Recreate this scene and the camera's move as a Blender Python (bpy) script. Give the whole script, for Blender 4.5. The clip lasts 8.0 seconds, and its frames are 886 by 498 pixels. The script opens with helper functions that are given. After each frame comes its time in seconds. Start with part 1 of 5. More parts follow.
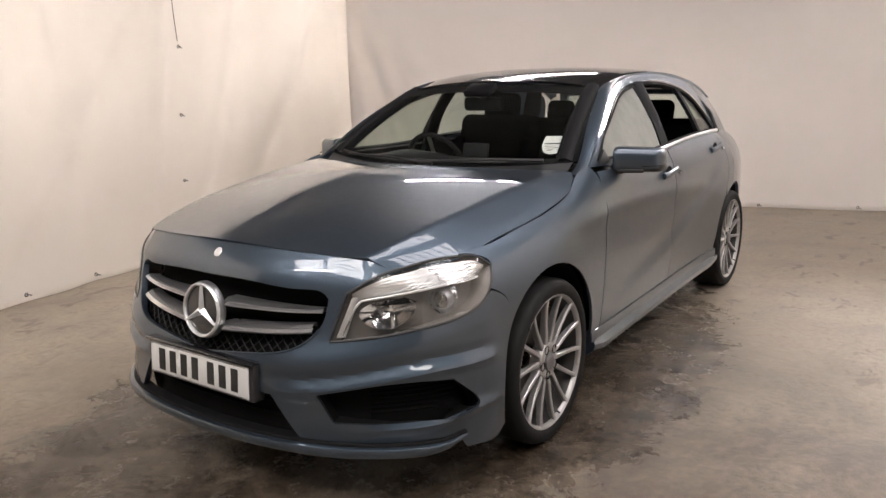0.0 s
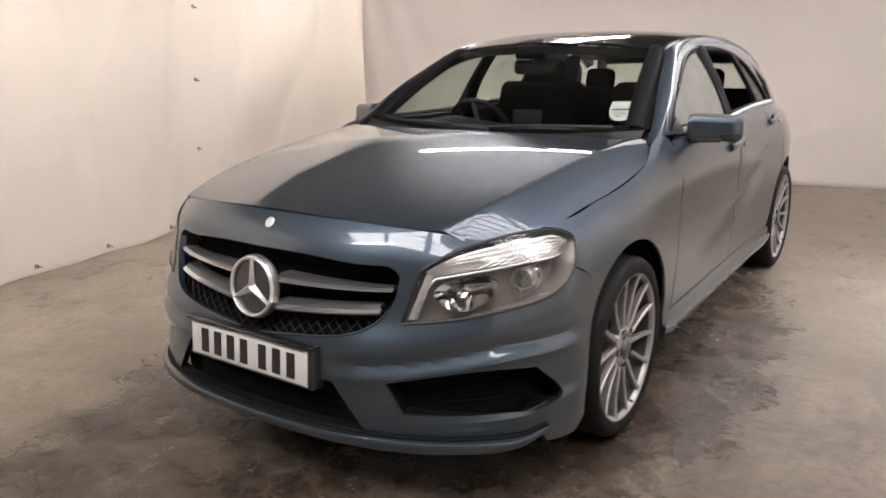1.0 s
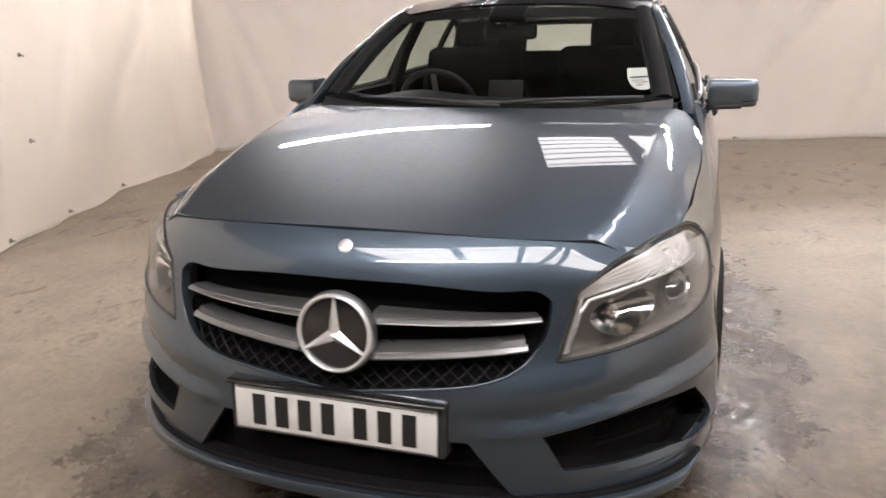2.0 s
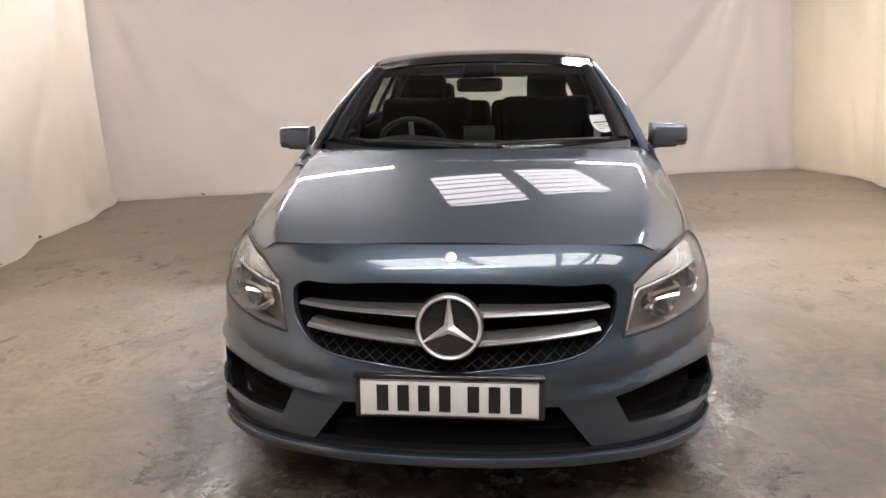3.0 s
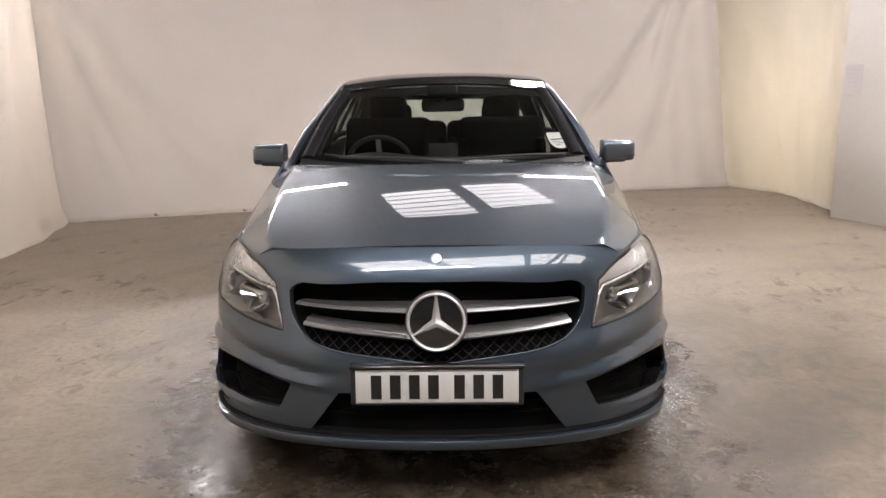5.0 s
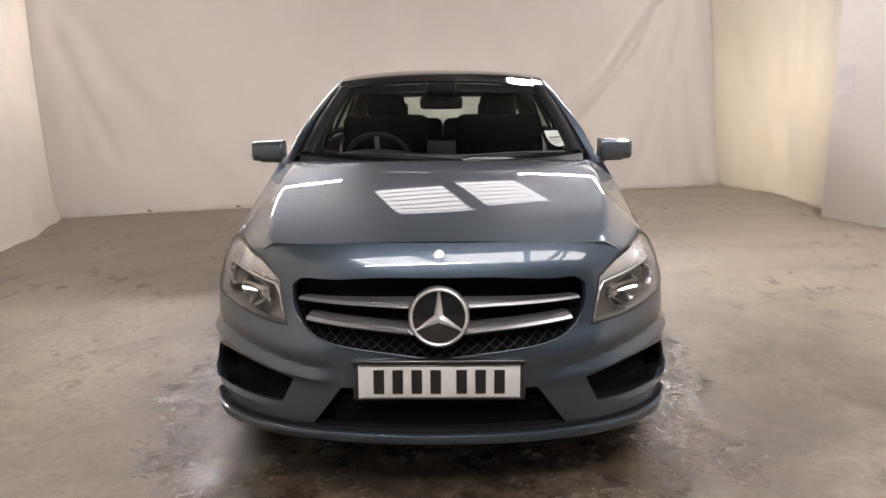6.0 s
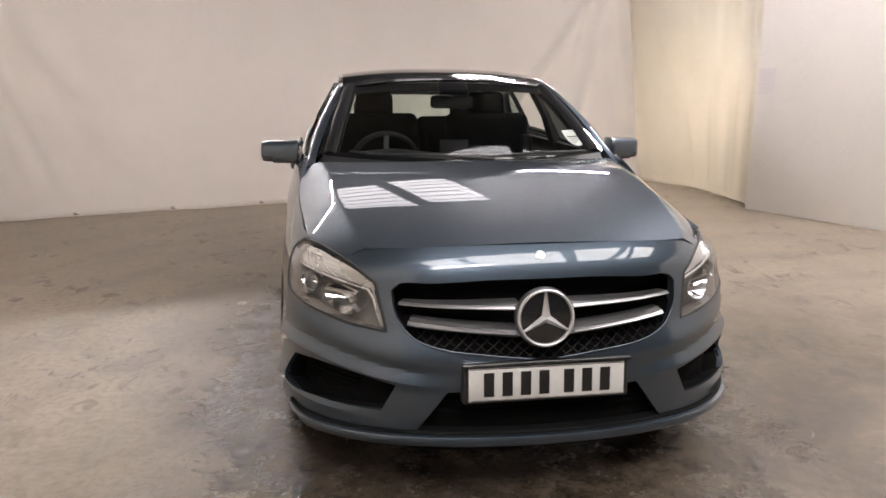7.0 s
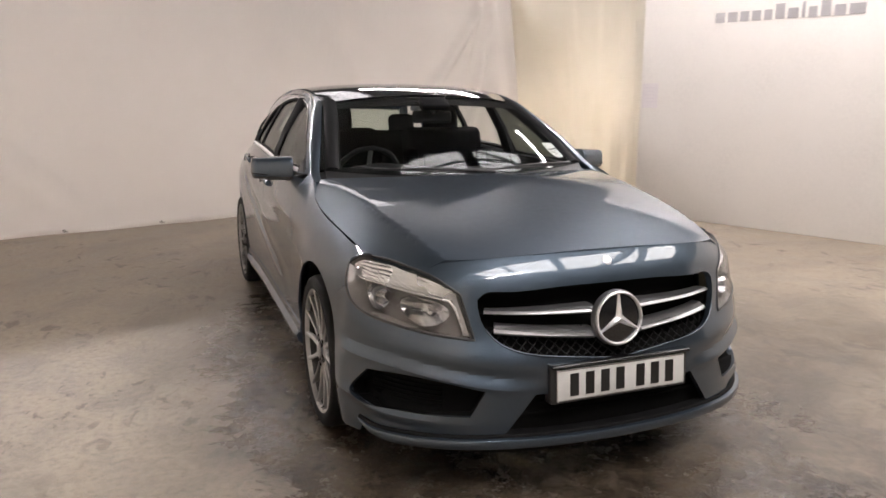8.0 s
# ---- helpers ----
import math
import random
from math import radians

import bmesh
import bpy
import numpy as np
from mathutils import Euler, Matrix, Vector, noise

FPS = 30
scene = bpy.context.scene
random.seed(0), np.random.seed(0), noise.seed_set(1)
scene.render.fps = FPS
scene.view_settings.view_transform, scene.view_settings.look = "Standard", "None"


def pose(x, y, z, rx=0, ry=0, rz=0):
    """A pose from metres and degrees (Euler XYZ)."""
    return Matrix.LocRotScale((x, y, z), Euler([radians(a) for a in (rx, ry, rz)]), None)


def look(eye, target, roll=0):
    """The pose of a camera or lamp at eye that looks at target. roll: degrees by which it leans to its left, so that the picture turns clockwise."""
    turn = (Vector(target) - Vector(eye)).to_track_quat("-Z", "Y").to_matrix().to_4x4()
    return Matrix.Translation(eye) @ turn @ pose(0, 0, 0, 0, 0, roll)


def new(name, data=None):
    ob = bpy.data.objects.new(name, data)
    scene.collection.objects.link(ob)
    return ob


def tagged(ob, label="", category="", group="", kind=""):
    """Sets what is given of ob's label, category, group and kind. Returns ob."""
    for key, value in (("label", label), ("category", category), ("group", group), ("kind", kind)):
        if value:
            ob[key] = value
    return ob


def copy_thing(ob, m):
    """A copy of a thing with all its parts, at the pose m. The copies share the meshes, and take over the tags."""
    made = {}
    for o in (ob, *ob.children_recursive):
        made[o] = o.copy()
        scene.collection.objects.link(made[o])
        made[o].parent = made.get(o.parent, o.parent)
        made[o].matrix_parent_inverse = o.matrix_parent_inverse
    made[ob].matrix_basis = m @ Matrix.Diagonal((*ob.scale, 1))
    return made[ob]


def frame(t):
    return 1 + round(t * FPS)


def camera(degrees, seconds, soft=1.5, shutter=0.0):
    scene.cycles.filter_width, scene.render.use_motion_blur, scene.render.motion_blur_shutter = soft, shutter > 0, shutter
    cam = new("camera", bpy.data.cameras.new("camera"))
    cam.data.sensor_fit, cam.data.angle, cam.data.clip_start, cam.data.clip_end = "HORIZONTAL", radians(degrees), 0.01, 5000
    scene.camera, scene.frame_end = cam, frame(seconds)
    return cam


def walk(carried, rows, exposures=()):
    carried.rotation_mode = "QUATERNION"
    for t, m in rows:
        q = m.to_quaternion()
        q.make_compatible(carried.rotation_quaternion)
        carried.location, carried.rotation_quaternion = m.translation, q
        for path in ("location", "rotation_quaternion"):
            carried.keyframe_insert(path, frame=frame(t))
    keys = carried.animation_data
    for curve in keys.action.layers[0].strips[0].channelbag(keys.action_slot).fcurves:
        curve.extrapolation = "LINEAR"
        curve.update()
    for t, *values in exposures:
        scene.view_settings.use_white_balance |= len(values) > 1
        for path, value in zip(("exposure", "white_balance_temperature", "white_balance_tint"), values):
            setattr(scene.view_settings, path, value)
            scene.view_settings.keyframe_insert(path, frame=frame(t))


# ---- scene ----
cam = camera(61.5, 8.0, soft=1.5, shutter=0.35)
PATH = [
    (0, (2.092, -2.439, 1.349), (0.979, -0.834, 0.918), -1.3),
    (0.5, (2.066, -2.436, 1.337), (0.957, -0.829, 0.903), -1.0),
    (1, (1.732, -2.378, 1.285), (0.64, -0.777, 0.792), -0.5),
    (1.5, (1.285, -2.25, 1.271), (0.356, -0.597, 0.636), -0.1),
    (2, (0.738, -2.335, 1.304), (0.151, -0.516, 0.714), -1.4),
    (2.2, (0.569, -2.451, 1.308), (0.087, -0.593, 0.745), -1.5),
    (3.3, (0.127, -3.042, 1.355), (0.015, -1.098, 0.898), -0.8),
    (3.5, (0.095, -3.104, 1.354), (0.025, -1.156, 0.907), -0.8),
    (4, (0.07, -3.154, 1.35), (0.011, -1.205, 0.906), -1.0),
    (4.5, (0.069, -3.155, 1.341), (0.024, -1.201, 0.918), -1.0),
    (4.7, (0.067, -3.156, 1.341), (0.027, -1.202, 0.918), -0.9),
    (5.8, (0.069, -3.167, 1.327), (0.039, -1.213, 0.901), -0.8),
    (6, (0.029, -3.177, 1.337), (0.017, -1.223, 0.908), -0.4),
    (6.5, (-0.299, -3.213, 1.338), (-0.214, -1.263, 0.902), 1.2),
    (7, (-0.685, -3.112, 1.356), (-0.384, -1.184, 0.916), 0.2),
    (7.5, (-1.092, -3.085, 1.373), (-0.6, -1.197, 0.93), 0.7),
    (8, (-1.474, -2.988, 1.369), (-0.765, -1.163, 0.962), 0.3),
]
walk(cam, [(t, look(eye, target, roll)) for t, eye, target, roll in PATH], exposures=[(0, 1.03), (1.0, 1.06), (1.5, 1.30), (2.0, 1.28), (3.4, 1.06), (8, 1.00)])

# ---- light: daylight through the rooflights, fluorescent tubes under the roof, and added fill ----
ROOF_Z, FLOOR_Z = 6.0, -.035
world = bpy.data.worlds.new("sky")
scene.world = world
world.use_nodes = True
sky = world.node_tree.nodes.new("ShaderNodeTexSky")
sky.sky_type, sky.sun_disc, sky.sun_elevation, sky.sun_rotation = "NISHITA", False, radians(35), radians(40)
world.node_tree.links.new(sky.outputs[0], world.node_tree.nodes["Background"].inputs[0])
world.node_tree.nodes["Background"].inputs[1].default_value = 0.12
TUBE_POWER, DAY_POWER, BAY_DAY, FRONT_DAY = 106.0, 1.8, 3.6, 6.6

# ---- tools ----
from mathutils import geometry


def spline(pts):
    """A natural cubic spline through rows (t, value, ...): a function of t, straight beyond the ends."""
    a = np.array(pts, float)
    x, y = a[:, 0], a[:, 1:]
    n, h = len(x), np.diff(a[:, 0])
    m, r = np.eye(n), np.zeros_like(y)
    for i in range(1, n - 1):
        m[i, i - 1:i + 2] = h[i - 1], 2 * (h[i - 1] + h[i]), h[i]
        r[i] = 6 * ((y[i + 1] - y[i]) / h[i] - (y[i] - y[i - 1]) / h[i - 1])
    c = np.linalg.solve(m, r)

    def f(q):
        q = np.asarray(q, float)
        p = np.clip(q, x[0], x[-1])
        i = np.clip(np.searchsorted(x, p) - 1, 0, n - 2)
        d, e, g = (p - x[i])[..., None], (x[i + 1] - p)[..., None], h[i][..., None]
        v = (c[i] * e ** 3 + c[i + 1] * d ** 3) / (6 * g) + (y[i] / g - c[i] * g / 6) * e + (y[i + 1] / g - c[i + 1] * g / 6) * d
        k = np.where(q[..., None] < x[0], (y[1] - y[0]) / h[0] - h[0] * (2 * c[0] + c[1]) / 6,
                     (y[-1] - y[-2]) / h[-1] + h[-1] * (c[-2] + 2 * c[-1]) / 6)
        v = v + k * (q - p)[..., None]
        return v[..., 0] if y.shape[1] == 1 else v
    return f

def smooth(a, b, q):
    t = np.clip((np.asarray(q, float) - a) / (b - a), 0, 1)
    return t * t * (3 - 2 * t)

def flow(*segments, step=.015):
    """A closed outline: each segment is a smooth curve through its points, with corners where segments meet."""
    out = []
    for seg in segments:
        a = np.array(seg, float)
        r = np.r_[0, np.cumsum(np.hypot(*np.diff(a.T)))]
        n = max(1, int(round(r[-1] / step)))
        q = np.linspace(0, r[-1], n + 1)[:-1]
        if len(a) == 2:
            out.append(a[0] + (a[1] - a[0]) * (q / r[-1])[:, None])
        else:
            out.append(spline(np.column_stack([r, a]))(q))
    return np.concatenate(out)


def within(p, poly):
    """Which of the points p lie inside the outline."""
    x, y = p[:, 0], p[:, 1]
    inside = np.zeros(len(p), bool)
    for (ax, ay), (bx, by) in zip(poly, np.roll(poly, -1, 0)):
        cross = (ay > y) != (by > y)
        if cross.any():
            inside ^= cross & (x < (bx - ax) * (y - ay) / (by - ay + 1e-12) + ax)
    return inside


def link(name, verts, faces, mat, parent=None, label="", sharp=30, smooth_on=True):
    me = bpy.data.meshes.new(name)
    me.from_pydata([tuple(v) for v in verts], [], faces)
    me.materials.append(mat)
    bm = bmesh.new()
    bm.from_mesh(me)
    bmesh.ops.recalc_face_normals(bm, faces=bm.faces)
    return part(name, bm, mat, parent, label, sharp, smooth_on)


def part(name, bm, mat, parent=None, label="", sharp=30, smooth_on=True):
    """Links a bmesh as one mesh object under a thing or under a part."""
    bm.normal_update()
    for f in bm.faces:
        f.smooth = smooth_on
    lim = radians(sharp)
    for e in bm.edges:
        if len(e.link_faces) == 2:
            e.smooth = e.calc_face_angle(0) < lim
    me = bpy.data.meshes.new(name)
    bm.to_mesh(me)
    bm.free()
    me.materials.clear()
    me.materials.append(mat)
    ob = new(name, me)
    if parent is not None:
        ob.parent = parent
    if label:
        ob["label"] = label
    return ob


def normals(surf, a, b, e=2e-4):
    du = surf(a + e, b) - surf(a - e, b)
    dv = surf(a, b + e) - surf(a, b - e)
    n = np.cross(du, dv)
    return n / (np.linalg.norm(n, axis=-1, keepdims=True) + 1e-12)


def skin(surf, outline, holes=(), step=.022, thick=.010, lift=0.0, face=None, side=1, lines=()):
    """Vertices and faces of a panel cut from a surface by an outline and holes, with its thickness inward. face: a point that it faces away from."""
    loops = [np.asarray(outline)] + [np.asarray(h) for h in holes]
    lo, hi = loops[0].min(0), loops[0].max(0)
    gx, gy = np.meshgrid(np.arange(lo[0], hi[0], step), np.arange(lo[1], hi[1], step))
    gx = gx + (np.arange(gx.shape[0]) % 2)[:, None] * step * .5
    pts = np.column_stack([gx.ravel(), gy.ravel()])
    keep = within(pts, loops[0])
    for h in loops[1:]:
        keep &= ~within(pts, h)
    pts = pts[keep]
    lines = [np.asarray(l) for l in lines]
    rim = np.concatenate(loops + lines)
    if len(pts):
        near = np.array([np.min((rim[:, 0] - p[0]) ** 2 + (rim[:, 1] - p[1]) ** 2) for p in pts])
        pts = pts[near > (.45 * step) ** 2]
    allp = np.concatenate([rim, pts])
    edges, k = [], 0
    for l in loops:
        edges += [(k + i, k + (i + 1) % len(l)) for i in range(len(l))]
        k += len(l)
    for l in lines:
        edges += [(k + i, k + i + 1) for i in range(len(l) - 1)]
        k += len(l)
    v, _, tri, _, _, _ = geometry.delaunay_2d_cdt([Vector(p) for p in allp], edges, [], 0, 1e-6)
    v = np.array([tuple(p) for p in v])
    tri = [t for t in tri if len(t) == 3]
    c = np.array([v[list(t)].mean(0) for t in tri])
    ok = within(c, loops[0])
    for h in loops[1:]:
        ok &= ~within(c, h)
    tri = [t for t, o in zip(tri, ok) if o]
    p3 = surf(v[:, 0], v[:, 1])
    n3 = normals(surf, v[:, 0], v[:, 1])
    if face is not None and np.mean(np.sum(n3 * (p3 - np.array(face)), -1)) < 0:
        n3 = -n3
    p3 = p3 + n3 * lift
    q3 = p3 - n3 * thick
    if side < 0:
        p3, q3 = p3 * (-1, 1, 1), q3 * (-1, 1, 1)
    n = len(p3)
    faces = [tuple(t) for t in tri]
    if thick:
        count = {}
        for t in tri:
            for a, b in ((t[0], t[1]), (t[1], t[2]), (t[2], t[0])):
                count[(a, b)] = count.get((a, b), 0) + 1
        border = [(a, b) for (a, b) in count if (b, a) not in count]
        faces += [tuple(i + n for i in t[::-1]) for t in tri] + [(b, a, a + n, b + n) for a, b in border]
        p3 = np.concatenate([p3, q3])
    return p3, faces


def panel(name, surf, outline, mat, parent, holes=(), step=.022, thick=.010, lift=0.0, face=(0, 1.3, .5), side=1, label="", sharp=35, lines=()):
    v, f = skin(surf, outline, holes, step, thick, lift, face, side, lines)
    return link(name, v, f, mat, parent, label, sharp)


def grid(name, pts, mat, parent, thick=0.0, away=None, label="", sharp=40, close_u=False, close_v=False):
    """A sheet over an array of points [u, v, 3]; thick: its depth, away from the point it faces away from."""
    pts = np.asarray(pts, float)
    nu, nv = pts.shape[:2]
    faces = [(i * nv + j, (i + 1) % nu * nv + j, (i + 1) % nu * nv + (j + 1) % nv, i * nv + (j + 1) % nv)
             for i in range(nu - (not close_u)) for j in range(nv - (not close_v))]
    v = pts.reshape(-1, 3)
    if thick:
        du, dv = np.gradient(pts, axis=0), np.gradient(pts, axis=1)
        n = np.cross(du, dv)
        n /= np.linalg.norm(n, axis=-1, keepdims=True) + 1e-9
        if away is not None and np.mean(np.sum(n * (pts - np.array(away)), -1)) < 0:
            n = -n
        w = (pts - n * thick).reshape(-1, 3)
        k = len(v)
        idx = np.arange(k).reshape(nu, nv)
        ring = list(idx[0]) + list(idx[1:, -1]) + list(idx[-1, -2::-1]) + list(idx[-2:0:-1, 0])
        faces += [tuple(i + k for i in f[::-1]) for f in faces]
        faces += [(a, b, b + k, a + k) for a, b in zip(ring, ring[1:] + ring[:1])]
        v = np.concatenate([v, w])
    return link(name, v, faces, mat, parent, label, sharp)


def lathe(profile, n=64, axis="x"):
    """Points [turn, profile, 3] of a profile of (along, radius) turned about an axis."""
    a = np.linspace(0, 2 * math.pi, n, endpoint=False)[:, None]
    p = np.array(profile, float)
    u, r = p[:, 0][None] + 0 * a, p[:, 1][None]
    return {"x": np.stack([u, r * np.cos(a), r * np.sin(a)], -1), "y": np.stack([r * np.cos(a), u, r * np.sin(a)], -1),
            "z": np.stack([r * np.cos(a), r * np.sin(a), u], -1)}[axis]


def tube(path, radius, n=10, close=False, flat=1.0):
    """Points of a round bar along a path; radius: one or one a point."""
    p = np.asarray(path, float)
    d = np.roll(p, -1, 0) - np.roll(p, 1, 0) if close else np.gradient(p, axis=0)
    d /= np.linalg.norm(d, axis=1, keepdims=True)
    up = np.array([0, 0, 1.0]) if abs(d[:, 2]).max() < .95 else np.array([0, 1.0, 0])
    if (np.linalg.norm(np.cross(d, up), axis=1) < .1).any():
        up = np.array([.3, .8, .52])
    a = np.cross(d, up)
    a /= np.linalg.norm(a, axis=1, keepdims=True)
    b = np.cross(a, d)
    r = np.broadcast_to(np.asarray(radius, float), (len(p),))[:, None, None]
    t = np.linspace(0, 2 * math.pi, n, endpoint=False)
    return p[:, None] + r * (a[:, None] * np.cos(t)[None, :, None] + flat * b[:, None] * np.sin(t)[None, :, None])


def bar(name, path, radius, mat, parent, n=10, close=False, flat=1.0, label=""):
    pts = tube(path, radius, n, close, flat)
    m = len(pts)
    faces = [(i * n + j, (i + 1) % m * n + j, (i + 1) % m * n + (j + 1) % n, i * n + (j + 1) % n) for i in range(m - (not close)) for j in range(n)]
    if not close:
        faces += [tuple(range(n)), tuple(range((m - 1) * n, m * n))[::-1]]
    return link(name, pts.reshape(-1, 3), faces, mat, parent, label, 50)


def box(bm, size, at=(0, 0, 0), bevel=.0, seg=2, turn=None):
    """Adds a box, its edges rounded, to a bmesh."""
    made = bmesh.ops.create_cube(bm, size=1)["verts"]
    bmesh.ops.scale(bm, vec=size, verts=made)
    if bevel:
        made = bmesh.ops.bevel(bm, geom=list({e for v in made for e in v.link_edges}), offset=bevel, segments=seg, affect="EDGES", profile=.5)["verts"]
        made = list({w for v in made for f in v.link_faces for w in f.verts})
    m = Matrix.Translation(at)
    if turn is not None:
        m = m @ turn
    bmesh.ops.transform(bm, matrix=m, verts=list(set(made)))
    return bm


def boxed(name, size, at, mat, parent, bevel=.004, turn=None, label="", seg=2):
    return part(name, box(bmesh.new(), size, at, bevel, seg, turn), mat, parent, label, 40)


def thing(name, at, label, category, group="", turn=0.0):
    ob = new(name)
    ob.matrix_world = pose(*at, 0, 0, turn)
    return tagged(ob, label, category, group)

# ---- materials ----
class Mat:
    """A node material under construction, with short ways to textures and mixes."""

    def __init__(self, name, **values):
        self.m = bpy.data.materials.new(name)
        self.m.use_nodes = True
        self.t = self.m.node_tree
        self.b = self.t.nodes["Principled BSDF"]
        for key, v in values.items():
            self.set(key, v)

    def set(self, key, v):
        names = {"color": "Base Color", "rough": "Roughness", "metal": "Metallic", "coat": "Coat Weight", "coat_rough": "Coat Roughness",
                 "trans": "Transmission Weight", "ior": "IOR", "spec": "Specular IOR Level", "alpha": "Alpha", "sheen": "Sheen Weight",
                 "glow": "Emission Color", "power": "Emission Strength"}
        sock = self.b.inputs[names[key]]
        if hasattr(v, "links"):
            self.t.links.new(v, sock)
        elif key in ("color", "glow"):
            sock.default_value = (*v, 1)
        else:
            sock.default_value = v

    def node(self, kind, **ins):
        n = self.t.nodes.new(kind)
        for k, v in ins.items():
            sock = n.inputs[k.replace("_", " ")]
            if hasattr(v, "links"):
                self.t.links.new(v, sock)
            else:
                sock.default_value = v
        return n

    def place(self, scale=(1, 1, 1)):
        g = self.node("ShaderNodeTexCoord").outputs["Object"]
        n = self.node("ShaderNodeMapping", Vector=g)
        n.inputs["Scale"].default_value = scale
        return n.outputs[0]

    def noise(self, scale, detail=4, rough=.55, at=None, stretch=None, warp=0.0):
        n = self.node("ShaderNodeTexNoise", Scale=scale, Detail=detail, Roughness=rough, Distortion=warp)
        self.t.links.new(at if at is not None else self.place(stretch or (1, 1, 1)), n.inputs["Vector"])
        return n.outputs["Fac"]

    def ramp(self, fac, *stops):
        n = self.node("ShaderNodeValToRGB", Fac=fac)
        e = n.color_ramp.elements
        while len(e) < len(stops):
            e.new(.5)
        for el, (p, c) in zip(e, stops):
            el.position = p
            el.color = (*c, 1) if hasattr(c, "__len__") else (c, c, c, 1)
        return n.outputs[0]

    def mix(self, fac, a, b, blend="MIX"):
        n = self.node("ShaderNodeMix")
        n.data_type, n.blend_type = "RGBA", blend
        for i, v in ((0, fac), (6, a), (7, b)):
            if hasattr(v, "links"):
                self.t.links.new(v, n.inputs[i])
            else:
                n.inputs[i].default_value = v if i == 0 else (*v, 1)
        return n.outputs[2]

    def bump(self, height, strength=.2, distance=.01):
        n = self.node("ShaderNodeBump", Height=height, Strength=strength, Distance=distance)
        self.t.links.new(n.outputs[0], self.b.inputs["Normal"])
        return self


def paint_material():
    """Metallic lacquer: blue flakes under a clear coat, with a thin film of dust and dried drops."""
    m = Mat("blue_grey_metallic_paint", metal=.86, spec=.3, coat=1.0)
    flake = m.noise(1100, 2)
    dirt = m.noise(3.5, 6, .6)
    film = m.noise(38, 5, .65)
    m.b.inputs["Coat IOR"].default_value = 1.56
    col = m.mix(m.ramp(flake, (.35, 0), (.7, 1)), (.049, .067, .090), (.082, .109, .141))
    m.set("color", m.mix(m.ramp(dirt, (.45, 0), (.75, .12)), col, (.10, .098, .092)))
    m.set("rough", m.ramp(film, (.3, .40), (.8, .46)))
    m.set("coat_rough", m.ramp(dirt, (.4, .006), (.8, .03)))
    return m.m


def plain(name, color, rough, metal=0.0, grain=60, amount=.25, bump=.05, **more):
    """A surface with a fine grain and slow stains in colour and gloss."""
    m = Mat(name, metal=metal, **more)
    a, b = m.noise(grain, 5, .6), m.noise(grain * .07, 4, .6)
    dark = tuple(c * (1 - amount) for c in color)
    m.set("color", m.mix(m.ramp(a, (.35, 0), (.7, 1)), m.mix(m.ramp(b, (.3, 0), (.7, 1)), dark, color), color))
    m.set("rough", m.ramp(b, (.3, max(rough - .08, .02)), (.7, min(rough + .08, 1))))
    if bump:
        m.bump(a, bump, .002)
    return m.m


def glass_material(name, tint, alpha_dark, dirt=.10):
    """Thin tinted glass: clear straight through, with real gloss and a film of dust."""
    m = Mat(name)
    t = m.t
    clear = m.node("ShaderNodeBsdfTransparent")
    clear.inputs[0].default_value = (*tint, 1)
    gloss = m.node("ShaderNodeBsdfGlossy", Roughness=.015)
    edge = m.node("ShaderNodeLayerWeight", Blend=.5)
    steep = m.node("ShaderNodeMath")
    steep.operation = "POWER"
    steep.inputs[1].default_value = 4.5
    t.links.new(edge.outputs["Facing"], steep.inputs[0])
    fres = m.node("ShaderNodeMath")
    fres.operation = "MULTIPLY_ADD"
    fres.inputs[1].default_value, fres.inputs[2].default_value = .62, .026
    t.links.new(steep.outputs[0], fres.inputs[0])
    one = m.node("ShaderNodeMixShader")
    t.links.new(fres.outputs[0], one.inputs[0])
    t.links.new(clear.outputs[0], one.inputs[1])
    t.links.new(gloss.outputs[0], one.inputs[2])
    dust = m.node("ShaderNodeBsdfDiffuse")
    dust.inputs[0].default_value = (.34, .34, .31, 1)
    two = m.node("ShaderNodeMixShader")
    t.links.new(m.ramp(m.noise(9, 6, .65), (.36, dirt * .8), (.7, dirt)), two.inputs[0])
    t.links.new(one.outputs[0], two.inputs[1])
    t.links.new(dust.outputs[0], two.inputs[2])
    t.links.new(two.outputs[0], t.nodes["Material Output"].inputs[0])
    return m.m


